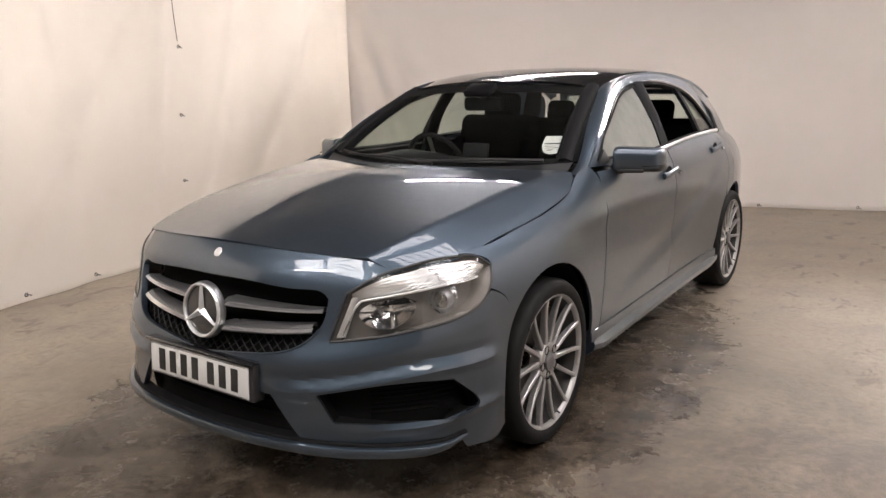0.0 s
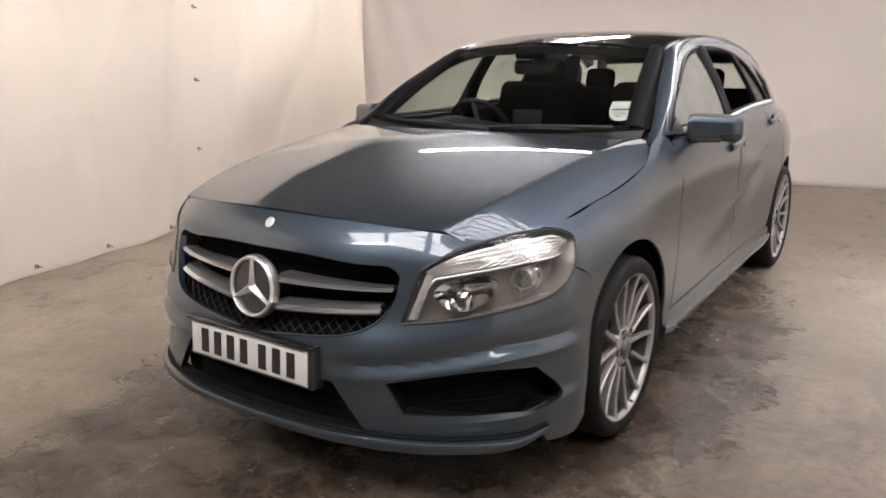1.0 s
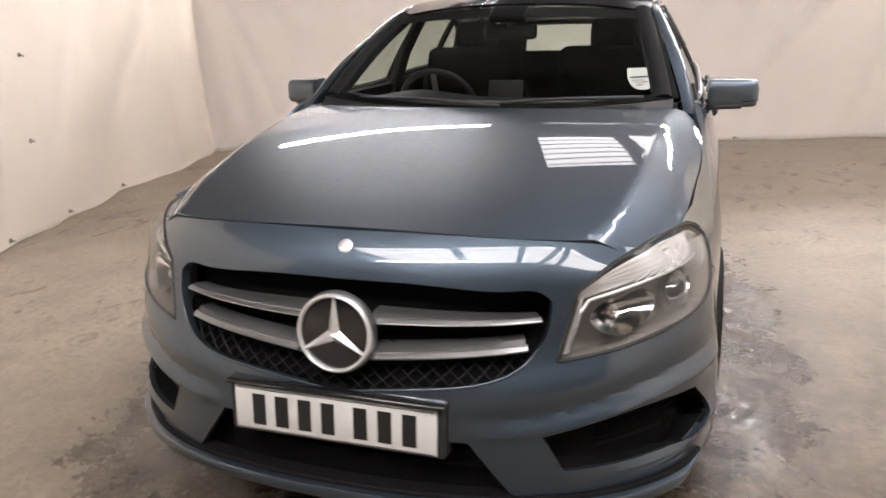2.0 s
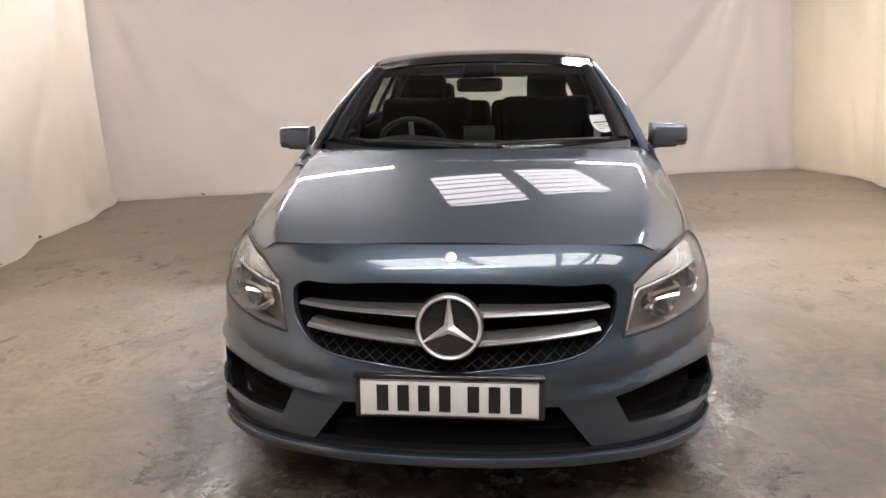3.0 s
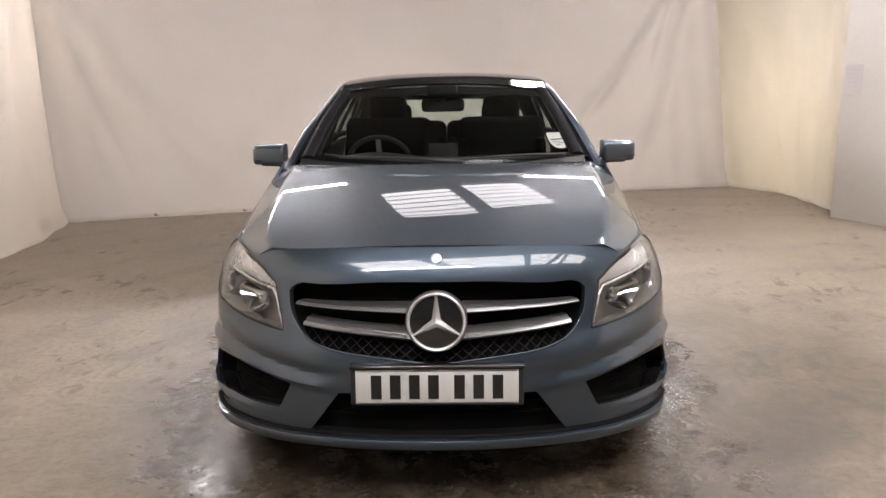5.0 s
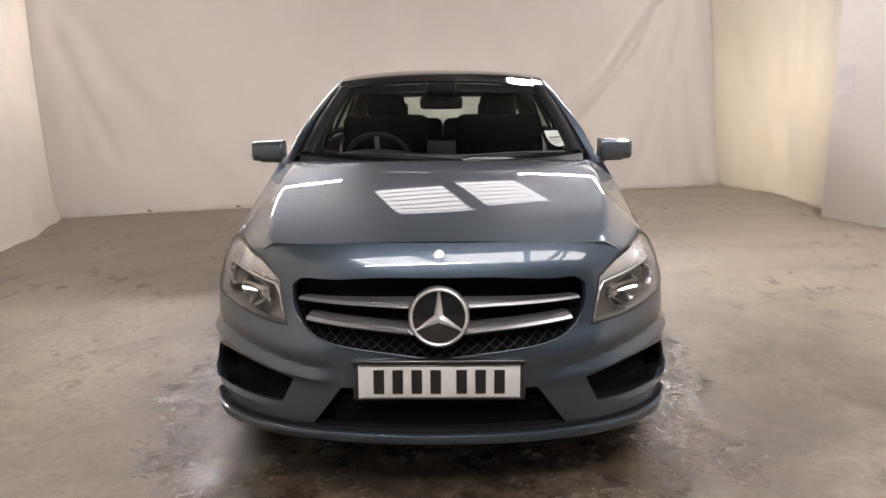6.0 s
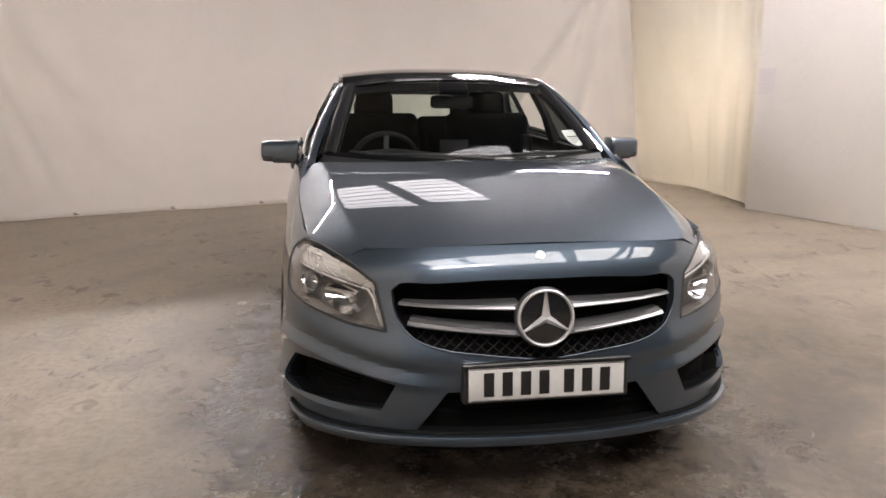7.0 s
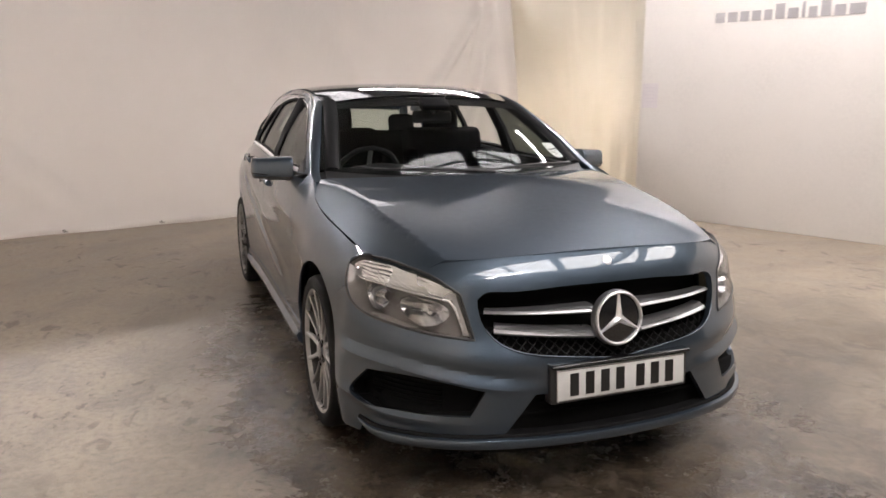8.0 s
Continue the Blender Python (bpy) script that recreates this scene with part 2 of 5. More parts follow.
def concrete_material():
    m = Mat("worn_concrete", spec=.5)
    big = m.noise(.45, 5, .6, warp=.5)
    mid = m.noise(2.4, 10, .72, warp=.35)
    fine = m.noise(28, 8, .75)
    grit = m.noise(190, 4, .7)
    base = m.mix(m.ramp(big, (.35, 0), (.65, 1)), (.275, .226, .171), (.345, .287, .219))
    base = m.mix(m.ramp(mid, (.40, .62), (.55, 0)), base, (.175, .146, .114))
    base = m.mix(m.ramp(fine, (.38, .62), (.53, 0)), base, (.150, .126, .100))
    base = m.mix(m.ramp(grit, (.50, 0), (.75, .30)), base, (.36, .325, .28))
    # pale worn streaks and dark tyre sweeps
    worn = m.noise(3.2, 9, .78, stretch=(.45, 1.6, 1), warp=.6)
    base = m.mix(m.ramp(worn, (.58, 0), (.72, .45)), base, (.38, .345, .295))
    arcs = m.node("ShaderNodeTexWave", Scale=.42, Distortion=2.4, Detail=3.0, Detail_Scale=1.6)
    arcs.wave_type, arcs.rings_direction = "RINGS", "Z"
    swirl = m.node("ShaderNodeMapping", Vector=m.node("ShaderNodeTexCoord").outputs["Object"])
    swirl.inputs["Location"].default_value = (-3.4, 3.2, 0)
    m.t.links.new(swirl.outputs[0], arcs.inputs["Vector"])
    track = m.mix(1.0, m.ramp(arcs.outputs["Fac"], (.72, 0), (.95, .42)), m.ramp(mid, (.38, 1), (.60, .1)), "MULTIPLY")
    base = m.mix(track, base, (.15, .125, .10))
    # broad mottled grime oval, its dark also paints weaker light on the near floor
    near_floor = m.node("ShaderNodeMapping", Vector=m.node("ShaderNodeTexCoord").outputs["Object"])
    near_floor.inputs["Location"].default_value = (-.32, .38, 0)
    near_floor.inputs["Scale"].default_value = (.34, .27, 1)
    reach = m.node("ShaderNodeVectorMath", Vector=near_floor.outputs[0])
    reach.operation = "LENGTH"
    grime_and_dim = m.mix(1.0, m.ramp(reach.outputs["Value"], (.55, .92), (1.30, 0)), m.ramp(m.noise(2.1, 10, .76, warp=.5), (.36, .35), (.60, 1)), "MULTIPLY")
    base = m.mix(grime_and_dim, base, (.33, .300, .278), "MULTIPLY")
    # dark drops and scuffs in clusters, drawn out along the bay
    where = m.ramp(m.noise(.9, 4, .6), (.40, 0), (.56, 1))
    drop = m.noise(9, 4, .62, stretch=(1.0, .55, 1), warp=.4)
    base = m.mix(m.mix(1.0, m.ramp(drop, (.59, 0), (.63, .75)), where, "MULTIPLY"), base, (.085, .066, .054))
    small = m.noise(23, 3, .6, stretch=(1, .7, 1))
    base = m.mix(m.mix(1.0, m.ramp(small, (.64, 0), (.68, .6)), where, "MULTIPLY"), base, (.085, .068, .056))
    # damp, ragged soil round the parked car, the car's shade and reflection painted in
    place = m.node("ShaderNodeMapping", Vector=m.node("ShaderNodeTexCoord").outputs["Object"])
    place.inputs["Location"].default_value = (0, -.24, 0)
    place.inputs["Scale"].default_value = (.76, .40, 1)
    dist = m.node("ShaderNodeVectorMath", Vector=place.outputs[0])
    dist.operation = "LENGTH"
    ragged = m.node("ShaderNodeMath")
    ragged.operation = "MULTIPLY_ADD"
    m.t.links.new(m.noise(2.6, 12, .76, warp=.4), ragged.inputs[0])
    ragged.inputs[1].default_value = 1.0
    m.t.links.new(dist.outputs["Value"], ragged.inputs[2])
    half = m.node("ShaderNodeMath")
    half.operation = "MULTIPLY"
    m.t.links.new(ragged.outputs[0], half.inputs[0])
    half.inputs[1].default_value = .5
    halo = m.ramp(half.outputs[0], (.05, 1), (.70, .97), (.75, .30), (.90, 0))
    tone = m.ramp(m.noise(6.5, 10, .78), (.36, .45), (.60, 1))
    soil_and_shade = m.mix(1.0, tone, halo, "MULTIPLY")
    base = m.mix(m.mix(1.0, soil_and_shade, (.95, .95, .95), "MULTIPLY"), base, (.15, .128, .108), "MULTIPLY")
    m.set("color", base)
    wet = m.mix(1.0, m.ramp(m.noise(5.0, 10, .78), (.38, .15), (.58, 1)), halo, "MULTIPLY")
    rough = m.mix(wet, m.ramp(mid, (.3, .30), (.7, .46)), (.14, .14, .14))
    # standing wet, rippled, beside both front wheels
    pool = None
    for (cx, cy), (rx, ry) in (((1.02, .05), (.24, .80)), ((-.86, -.72), (.24, .55))):
        spot_at = m.node("ShaderNodeMapping", Vector=m.node("ShaderNodeTexCoord").outputs["Object"])
        spot_at.inputs["Location"].default_value = (-cx / rx, -cy / ry, 0)
        spot_at.inputs["Scale"].default_value = (1 / rx, 1 / ry, 1)
        far = m.node("ShaderNodeVectorMath", Vector=spot_at.outputs[0])
        far.operation = "LENGTH"
        edge = m.node("ShaderNodeMath")
        edge.operation = "MULTIPLY_ADD"
        m.t.links.new(m.noise(11, 8, .74), edge.inputs[0])
        edge.inputs[1].default_value = 1.7
        m.t.links.new(far.outputs["Value"], edge.inputs[2])
        share = m.node("ShaderNodeMath")
        share.operation = "MULTIPLY"
        share.inputs[1].default_value = .4
        m.t.links.new(edge.outputs[0], share.inputs[0])
        one = m.ramp(share.outputs[0], (.36, 1), (.52, 0))
        pool = one if pool is None else m.mix(1.0, pool, one, "ADD")
    pool = m.mix(1.0, pool, m.ramp(m.noise(15, 7, .7, stretch=(1, .6, 1), warp=.6), (.38, 0), (.50, 1)), "MULTIPLY")
    m.set("rough", m.mix(pool, rough, (.03, .03, .03)))
    relief = m.mix(.62, m.ramp(mid, (.25, 0), (.8, 1)), m.ramp(fine, (.2, 0), (.9, 1)))
    ripple = m.ramp(m.noise(15, 3, .6, stretch=(1, .55, 1), warp=1.0), (.25, .05), (.75, .95))
    m.bump(m.mix(m.mix(1.0, pool, (.9, .9, .9), "MULTIPLY"), relief, ripple), .60, .008)
    return m.m


def cloth_material(name, light, shade, sheer=.42):
    """A heavy hanging sheet, slightly translucent, creased."""
    m = Mat(name, rough=.62, spec=.35)
    slow, crease, weave = m.noise(.8, 5, .6), m.noise(5, 6, .62, stretch=(1, 1, .35), warp=.5), m.noise(160, 3)
    m.set("color", m.mix(m.ramp(slow, (.3, 0), (.7, 1)), shade, light))
    m.bump(m.mix(.2, m.ramp(crease, (.2, 0), (.8, 1)), m.ramp(weave, (.2, 0), (.8, 1))), .55, .02)
    through_ = m.node("ShaderNodeBsdfTranslucent")
    through_.inputs[0].default_value = (*light, 1)
    both = m.node("ShaderNodeMixShader")
    both.inputs[0].default_value = sheer
    m.t.links.new(m.b.outputs[0], both.inputs[1])
    m.t.links.new(through_.outputs[0], both.inputs[2])
    m.t.links.new(both.outputs[0], m.t.nodes["Material Output"].inputs[0])
    return m.m


def lamp_material(name, color, power):
    m = bpy.data.materials.new(name)
    m.use_nodes = True
    n = m.node_tree.nodes
    n.remove(n["Principled BSDF"])
    e = n.new("ShaderNodeEmission")
    e.inputs[0].default_value, e.inputs[1].default_value = (*color, 1), power
    m.node_tree.links.new(e.outputs[0], n["Material Output"].inputs[0])
    return m


PAINT = paint_material()
BLACK = plain("black_textured_plastic", (.018, .018, .019), .48, grain=240, bump=.15)
GLOSS = plain("gloss_black_plastic", (.010, .010, .011), .12, grain=40, bump=0, coat=.6)
PILLAR = plain("matt_black_trim", (.007, .007, .0075), .6, grain=120, bump=0, spec=.06)
FLUTE = plain("fluted_lamp_silver", (.92, .92, .92), .26, metal=.9, grain=40, amount=.05, bump=0)
ROOFGLASS = plain("dark_roof_glass", (.006, .006, .007), .04, grain=40, bump=0)
SATIN = plain("satin_silver", (.80, .80, .81), .34, metal=.75, grain=60, amount=.06, bump=0)
MESH = plain("black_mesh", (.009, .009, .0095), .5, grain=200, spec=.2)
CHROME = plain("chrome", (.78, .78, .79), .09, metal=1.0, grain=30, amount=.06, bump=0)
BRIGHT = plain("bright_trim", (.90, .90, .90), .34, metal=1.0, grain=30, amount=.05, bump=0)
SILVER = plain("silver_lacquer", (.27, .27, .275), .36, metal=.85, grain=90, amount=.12, bump=.02)
RIM = plain("brake_dusted_silver_alloy", (.40, .39, .38), .36, metal=.6, grain=70, amount=.3, bump=.02)
RUBBER = plain("tyre_rubber", (.007, .0068, .0068), .66, grain=130, amount=.3, bump=.2, spec=.2)
# dusty barrel alloy, the shade behind the spokes put into its colour
SHADED_BARREL = plain("dusty_shaded_wheel_barrel", (.05, .048, .046), .5, metal=.4, grain=90, amount=.4)
IRON = plain("brake_iron", (.10, .092, .086), .45, metal=.7, grain=120, amount=.4)
DARK = plain("dark_underbody", (.0045, .0045, .0045), .85, grain=50, bump=0, spec=.1)
SEAT = plain("black_seat_cloth", (.004, .004, .0045), .9, grain=14, amount=.2, bump=0, spec=0.0)
DASH = plain("dark_dashboard_plastic", (.009, .009, .010), .7, grain=14, amount=.2, bump=0, spec=.15)
PLATE = plain("white_plate_plastic", (.57, .57, .55), .30, grain=40, amount=.12, bump=0)
INK = plain("black_plate_ink", (.012, .012, .012), .35, grain=60, bump=0)
LAMPGREY = plain("grey_lamp_housing", (.195, .178, .163), .26, grain=80)
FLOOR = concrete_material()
GLASS = glass_material("windscreen_glass", (.945, .965, .95), .1, 0.0)
SIDE_GLASS = glass_material("side_window_glass", (.88, .925, .89), .2, 0.0)
MISTED = glass_material("misted_window_glass", (.86, .90, .87), .2, .62)
LENS = glass_material("headlight_lens", (.95, .95, .95), .0, .012)
CURTAIN = cloth_material("cream_curtain_sheet", (.77, .735, .685), (.69, .65, .59))
CORNER = cloth_material("warm_cream_curtain", (.83, .79, .70), (.78, .73, .63))
WALLPAINT = plain("white_wall_paint", (.86, .825, .785), .6, grain=30, amount=.06, bump=.08)
BACKCLOTH = cloth_material("pale_backdrop_sheet", (.64, .61, .58), (.58, .55, .52), .42)
SHEDWALL = plain("pale_profiled_sheet", (.20, .197, .19), .6, grain=12, amount=.25)
SHED = plain("grey_profiled_sheet", (.07, .07, .07), .6, grain=12, amount=.3)

# ---- the bay: floor, hung sheets, wall, the shed round it ----
def floor_build():
    n = 60
    xs, ys = np.linspace(-18, 18, n), np.linspace(-16, 22, n)
    pts = np.stack(np.meshgrid(xs, ys, indexing="ij") + [np.full((n, n), FLOOR_Z)], -1)
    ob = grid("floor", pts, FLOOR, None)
    return tagged(ob, "worn grey-brown concrete floor with damp stains and shade put into its colour", "floor", kind="structure")


def hanging(name, ends, height, mat, relief, label, base=FLOOR_Z - .004, lean=None):
    """A sheet hung between two points of the plan; relief(u, z) pushes it out of its plane."""
    (ax, ay), (bx, by) = ends
    run = math.hypot(bx - ax, by - ay)
    dx, dy = (bx - ax) / run, (by - ay) / run
    u = np.linspace(0, run, int(run / .035))
    z = np.r_[np.linspace(0, .3, 14)[:-1], np.linspace(.3, height, 60)]
    U, Z = np.meshgrid(u, z, indexing="ij")
    off = relief(U, Z) - .05 * (1 - smooth(0, .045, Z))
    pts = np.stack([ax + dx * U + dy * off, ay + dy * U - dx * off, Z + base], -1)
    if lean is not None:
        pts[..., 0] += lean(U) * Z
    ob = grid(name, pts, mat, None, thick=.008, away=(0, 60, 0), sharp=60)
    return tagged(ob, label, "curtain", kind="structure")


def ridge(U, Z, a, b, width, out):
    """A crease from a to b, fading at its ends."""
    d = np.array(b, float) - np.array(a, float)
    l = np.hypot(*d)
    t = ((U - a[0]) * d[0] + (Z - a[1]) * d[1]) / l
    w = ((U - a[0]) * d[1] - (Z - a[1]) * d[0]) / l
    return out * np.exp(-(w / width) ** 2) * smooth(-.1 * l, .3 * l, t) * (1 - smooth(.7 * l, 1.1 * l, t))


def back_relief(U, Z):
    r = .010 * np.sin(1.1 * U + .5 * Z) + .006 * np.sin(3.1 * U - 1.2 * Z + 1)
    for a, b, w, o in (((7.7, 3.0), (7.2, 1.6), .06, .05), ((7.9, 2.9), (5.7, .6), .085, .095), ((8.1, 3.0), (6.9, .1), .10, .075), ((.1, 2.8), (1.3, .5), .14, .055), ((.2, 2.2), (.8, .2), .08, .045),
                       ((3.6, .05), (5.6, .75), .14, .045), ((.5, 1.7), (2.3, .1), .12, .025), ((4.9, 2.4), (6.4, .2), .2, .025), ((7.9, 2.6), (4.6, .9), .25, .035)):
        r = r + 1.0 * ridge(U, Z, a, b, w, o)
    hem = 1 - smooth(.0, .28, Z)
    r = r + hem * (.03 * np.sin(2.3 * U + 1.1) + .018 * np.sin(6.1 * U) + .03)
    r = r + (1 - smooth(0, .9, U)) * .03 * np.sin(16 * U + 1.4 * Z) + smooth(7.2, 8.1, U) * .025 * np.sin(15 * U + .8 * Z)
    return r


def left_relief(U, Z):
    r = .045 * np.sin(1.9 * U + .35 * Z) + .026 * np.sin(5.3 * U - 1.1 * Z + 2 * np.sin(.9 * U)) + .006 * np.sin(13 * U + 2.3 * Z)
    for a, b, w, o in (((.6, 2.6), (2.2, .3), .10, .05), ((1.9, 2.8), (3.0, .2), .09, .045), ((3.1, 3.0), (3.6, .1), .07, .05), ((3.4, 2.4), (5.0, .25), .10, .05),
                       ((4.6, 2.8), (4.3, .2), .08, .03), ((5.1, 2.2), (6.3, .3), .12, .03)):
        r = r + ridge(U, Z, a, b, w, o)
    hem = 1 - smooth(.0, .22, Z)
    return r + hem * (.035 * np.sin(2.7 * U) + .02 * np.sin(8.3 * U + 1) + .02)


def right_relief(U, Z):
    r = .040 * np.sin(4.6 * U + .5 * Z + .8) + .014 * np.sin(13.5 * U - .7 * Z) + .005 * np.sin(31 * U + 1.5 * Z)
    return r + ridge(U, Z, (.2, 2.9), (1.2, .3), .12, .05) - .26 * np.sin(math.pi * np.clip(U / 2.55, 0, 1)) ** 1.5


def bay(x, y, k=1.022):
    """A point of the bay's plan, spread from its mouth."""
    return .3 + (x - .3) * k, -2.9 + (y + 2.9) * k


floor_build()
hanging("curtain_back", (bay(-4.10, 4.59), bay(3.80, 6.90)), 2.85, BACKCLOTH, back_relief, "pale pinkish hung backdrop sheet with creases and a loose hem", lean=lambda U: -.13 * smooth(6.2, 8.2, U) - .06 * (1 - smooth(0, 2.0, U)))
hanging("curtain_left", (bay(-2.10, -3.65), bay(-4.10, 4.66)), 2.6, CURTAIN, lambda U, Z: left_relief(8.55 - U, Z), "cream hung sheet curtain with soft drapes and eyelets", lean=lambda U: -.06 * smooth(6.9, 8.7, U))
hanging("curtain_right", (bay(3.74, 6.95), bay(3.96, 4.40)), 2.85, CORNER, right_relief, "warm cream curtain gathered in upright folds", lean=lambda U: -.13 * (1 - smooth(0, 2.4, U)))


def wall_side():
    """The painted partition, standing nearer than the curtain's end."""
    a, b = Vector((*bay(3.87, 4.39), FLOOR_Z)), Vector((*bay(7.60, -4.39), FLOOR_Z))
    d = (b - a).normalized()
    n = Vector((d.y, -d.x, 0))
    bm = bmesh.new()
    run = (b - a).length
    box(bm, (run, .10, 3.2), (0, 0, 0), .008)
    m = Matrix((( d.x, -n.x, 0, 0), (d.y, -n.y, 0, 0), (0, 0, 1, 0), (0, 0, 0, 1)))
    mid = (a + b) / 2 - n * .05 + Vector((0, 0, 1.6))
    bmesh.ops.transform(bm, matrix=Matrix.Translation(mid) @ m, verts=bm.verts)
    ob = tagged(part("wall_right", bm, WALLPAINT), "plain white painted partition wall", "wall", kind="structure")
    return a, d, n, m


WALL_A, WALL_D, WALL_N, WALL_M = wall_side()


def on_wall(u, z, out=0.0):
    return WALL_A + WALL_D * u + WALL_N * out + Vector((0, 0, z))


def shed():
    """Profiled walls and roof of the shed, closing the place far round the bay."""
    def sheet(name, p, q, h):
        run = math.hypot(q[0] - p[0], q[1] - p[1])
        n = int(run / .18)
        k = np.arange(n + 1)
        off = .03 * (k % 2)
        u = k / n
        nx, ny = (q[1] - p[1]) / run, -(q[0] - p[0]) / run
        pts = np.stack([np.stack([p[0] + (q[0] - p[0]) * u + nx * off, p[1] + (q[1] - p[1]) * u + ny * off, 0 * u + z], -1) for z in (FLOOR_Z, h)], 1)
        tagged(grid(name, pts, SHEDWALL, None, thick=.06, away=(0, 2, 0)), "grey profiled metal shed wall", "wall", kind="structure")
    w, e, s, n = -16, 16, -14, 20
    sheet("wall_south", (e, s), (w, s), ROOF_Z)
    sheet("wall_north", (w, n), (e, n), ROOF_Z)
    sheet("wall_west", (w, s), (w, n), ROOF_Z)
    sheet("wall_east", (e, n), (e, s), ROOF_Z)
    bm = bmesh.new()
    box(bm, (32.4, 34.4, .12), (0, 3, ROOF_Z + .06))
    for y in (-12, -9, -6.4, -.8, 2.2, 5.2, 14, 17):
        box(bm, (32, .08, .16), (0, y, ROOF_Z - .08))
    for x in (-11, -4, 4, 11):
        box(bm, (.18, 34, .32), (x, 3, ROOF_Z - .24))
    tagged(part("ceiling", bm, SHED), "grey shed roof with steel purlins", "ceiling", kind="structure")


shed()
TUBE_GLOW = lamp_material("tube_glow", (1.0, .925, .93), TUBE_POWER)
DAY_GLOW = lamp_material("daylit_sheet", (1.0, .94, .96), DAY_POWER)
BAY_GLOW = lamp_material("daylit_bay_sheet", (1.0, .94, .96), BAY_DAY)
FRONT_GLOW = lamp_material("daylit_front_sheet", (1.0, .93, .89), FRONT_DAY)
WHITEMETAL = plain("white_enamel", (.75, .75, .74), .4, grain=40, amount=.08)


def tube_or_fill_lamp(at, length, turn, group="tube lamps under the roof"):
    ob = thing("tube_or_fill_lamp", at, "white fluorescent batten lamp with one lit tube; most of these are added as unseen fill", "lamp", group, turn)
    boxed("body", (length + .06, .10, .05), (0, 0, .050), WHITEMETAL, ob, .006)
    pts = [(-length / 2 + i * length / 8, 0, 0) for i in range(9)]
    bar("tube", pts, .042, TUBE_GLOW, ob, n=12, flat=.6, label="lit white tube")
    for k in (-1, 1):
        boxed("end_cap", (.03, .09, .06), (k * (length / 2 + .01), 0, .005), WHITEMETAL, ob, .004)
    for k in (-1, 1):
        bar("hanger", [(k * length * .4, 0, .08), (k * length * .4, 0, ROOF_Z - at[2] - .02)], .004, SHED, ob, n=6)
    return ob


def rooflight(x, y, wide, deep, turn, strips=7):
    ob = thing("rooflight", (x, y, ROOF_Z - .02), "translucent corrugated rooflight sheet, bright with daylight; the two farthest right are added fill", "rooflight", "rooflights", turn)
    for i in range(strips):
        w = deep / strips
        yy = -deep / 2 + (i + .5) * w
        u = np.linspace(-wide / 2, wide / 2, 3)
        a = np.linspace(-1, 1, 7)
        pts = np.stack([np.stack([u, 0 * u + yy + w * .40 * k, 0 * u - .04 * math.cos(k * 1.5)], -1) for k in a], 1)
        grid("strip", pts, DAY_GLOW if y > 5 else BAY_GLOW if y > 0 else FRONT_GLOW, ob)
    bm = bmesh.new()
    for k in (-1, 1):
        box(bm, (.12, deep + .2, .12), (k * (wide / 2 + .06), 0, -.06))
        box(bm, (wide, .10, .12), (0, k * (deep / 2 + .05), -.06))
    part("frame", bm, SHED, ob)
    return ob


# panes at x 5.9 and 6.2 are added, unseen, to brighten the wall
for x, y, wide, deep in ((-.50, 9.5, 1.60, 2.7), (1.25, 10.3, 1.55, 2.7), (1.50, .65, 1.7, 2.6), (3.55, 1.25, 1.9, 2.6), (5.9, 1.95, 1.9, 2.6), (-1.3, -5.2, 2.3, 2.4), (1.2, -4.5, 2.3, 2.4), (3.7, -3.8, 2.3, 2.4), (6.2, -3.1, 2.3, 2.4)):
    rooflight(x, y, wide, deep, 16)
# two behind the top of the backdrop, one in front; fill tubes, added unseen: one high by the wall, the rest in the
# aisles behind the sheets
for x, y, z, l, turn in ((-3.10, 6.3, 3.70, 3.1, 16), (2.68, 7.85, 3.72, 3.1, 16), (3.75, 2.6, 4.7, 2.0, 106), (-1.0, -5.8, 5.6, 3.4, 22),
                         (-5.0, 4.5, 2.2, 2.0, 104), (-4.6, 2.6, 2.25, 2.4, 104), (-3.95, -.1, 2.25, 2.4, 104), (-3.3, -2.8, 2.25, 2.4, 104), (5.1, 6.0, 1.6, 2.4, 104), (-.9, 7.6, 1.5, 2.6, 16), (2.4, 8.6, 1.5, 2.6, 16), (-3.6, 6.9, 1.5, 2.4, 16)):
    tube_or_fill_lamp((x, y, z), l, turn)

# ---- the car: its skin surfaces ----
# --- front fascia: a plan curve from corner to corner, drawn in with height
half_plan = [(0, -.915), (.2, -.909), (.36, -.888), (.5, -.843), (.63, -.765), (.735, -.668), (.815, -.555), (.863, -.43), (.884, -.30), (.888, -.15)]
plan_ring = [(-x, y) for x, y in half_plan[:0:-1]] + half_plan
run = np.r_[0, np.cumsum(np.hypot(*np.diff(np.array(plan_ring).T)))]
run -= run[len(half_plan) - 1]
plan = spline([(s, x, y) for s, (x, y) in zip(run, plan_ring)])
S_END = float(run[-1])
draw_in = spline([(.14, .012), (.2, .002), (.28, -.002), (.36, 0), (.43, .002), (.50, .014), (.56, .036), (.64, .056), (.70, .072), (.76, .092), (.80, .118), (.84, .155), (.9, .23)])

def shoulder(a):
    return .478 + .100 * smooth(.28, 1.1, a)


def blade(a):
    return .390 + .062 * smooth(.30, .95, a)


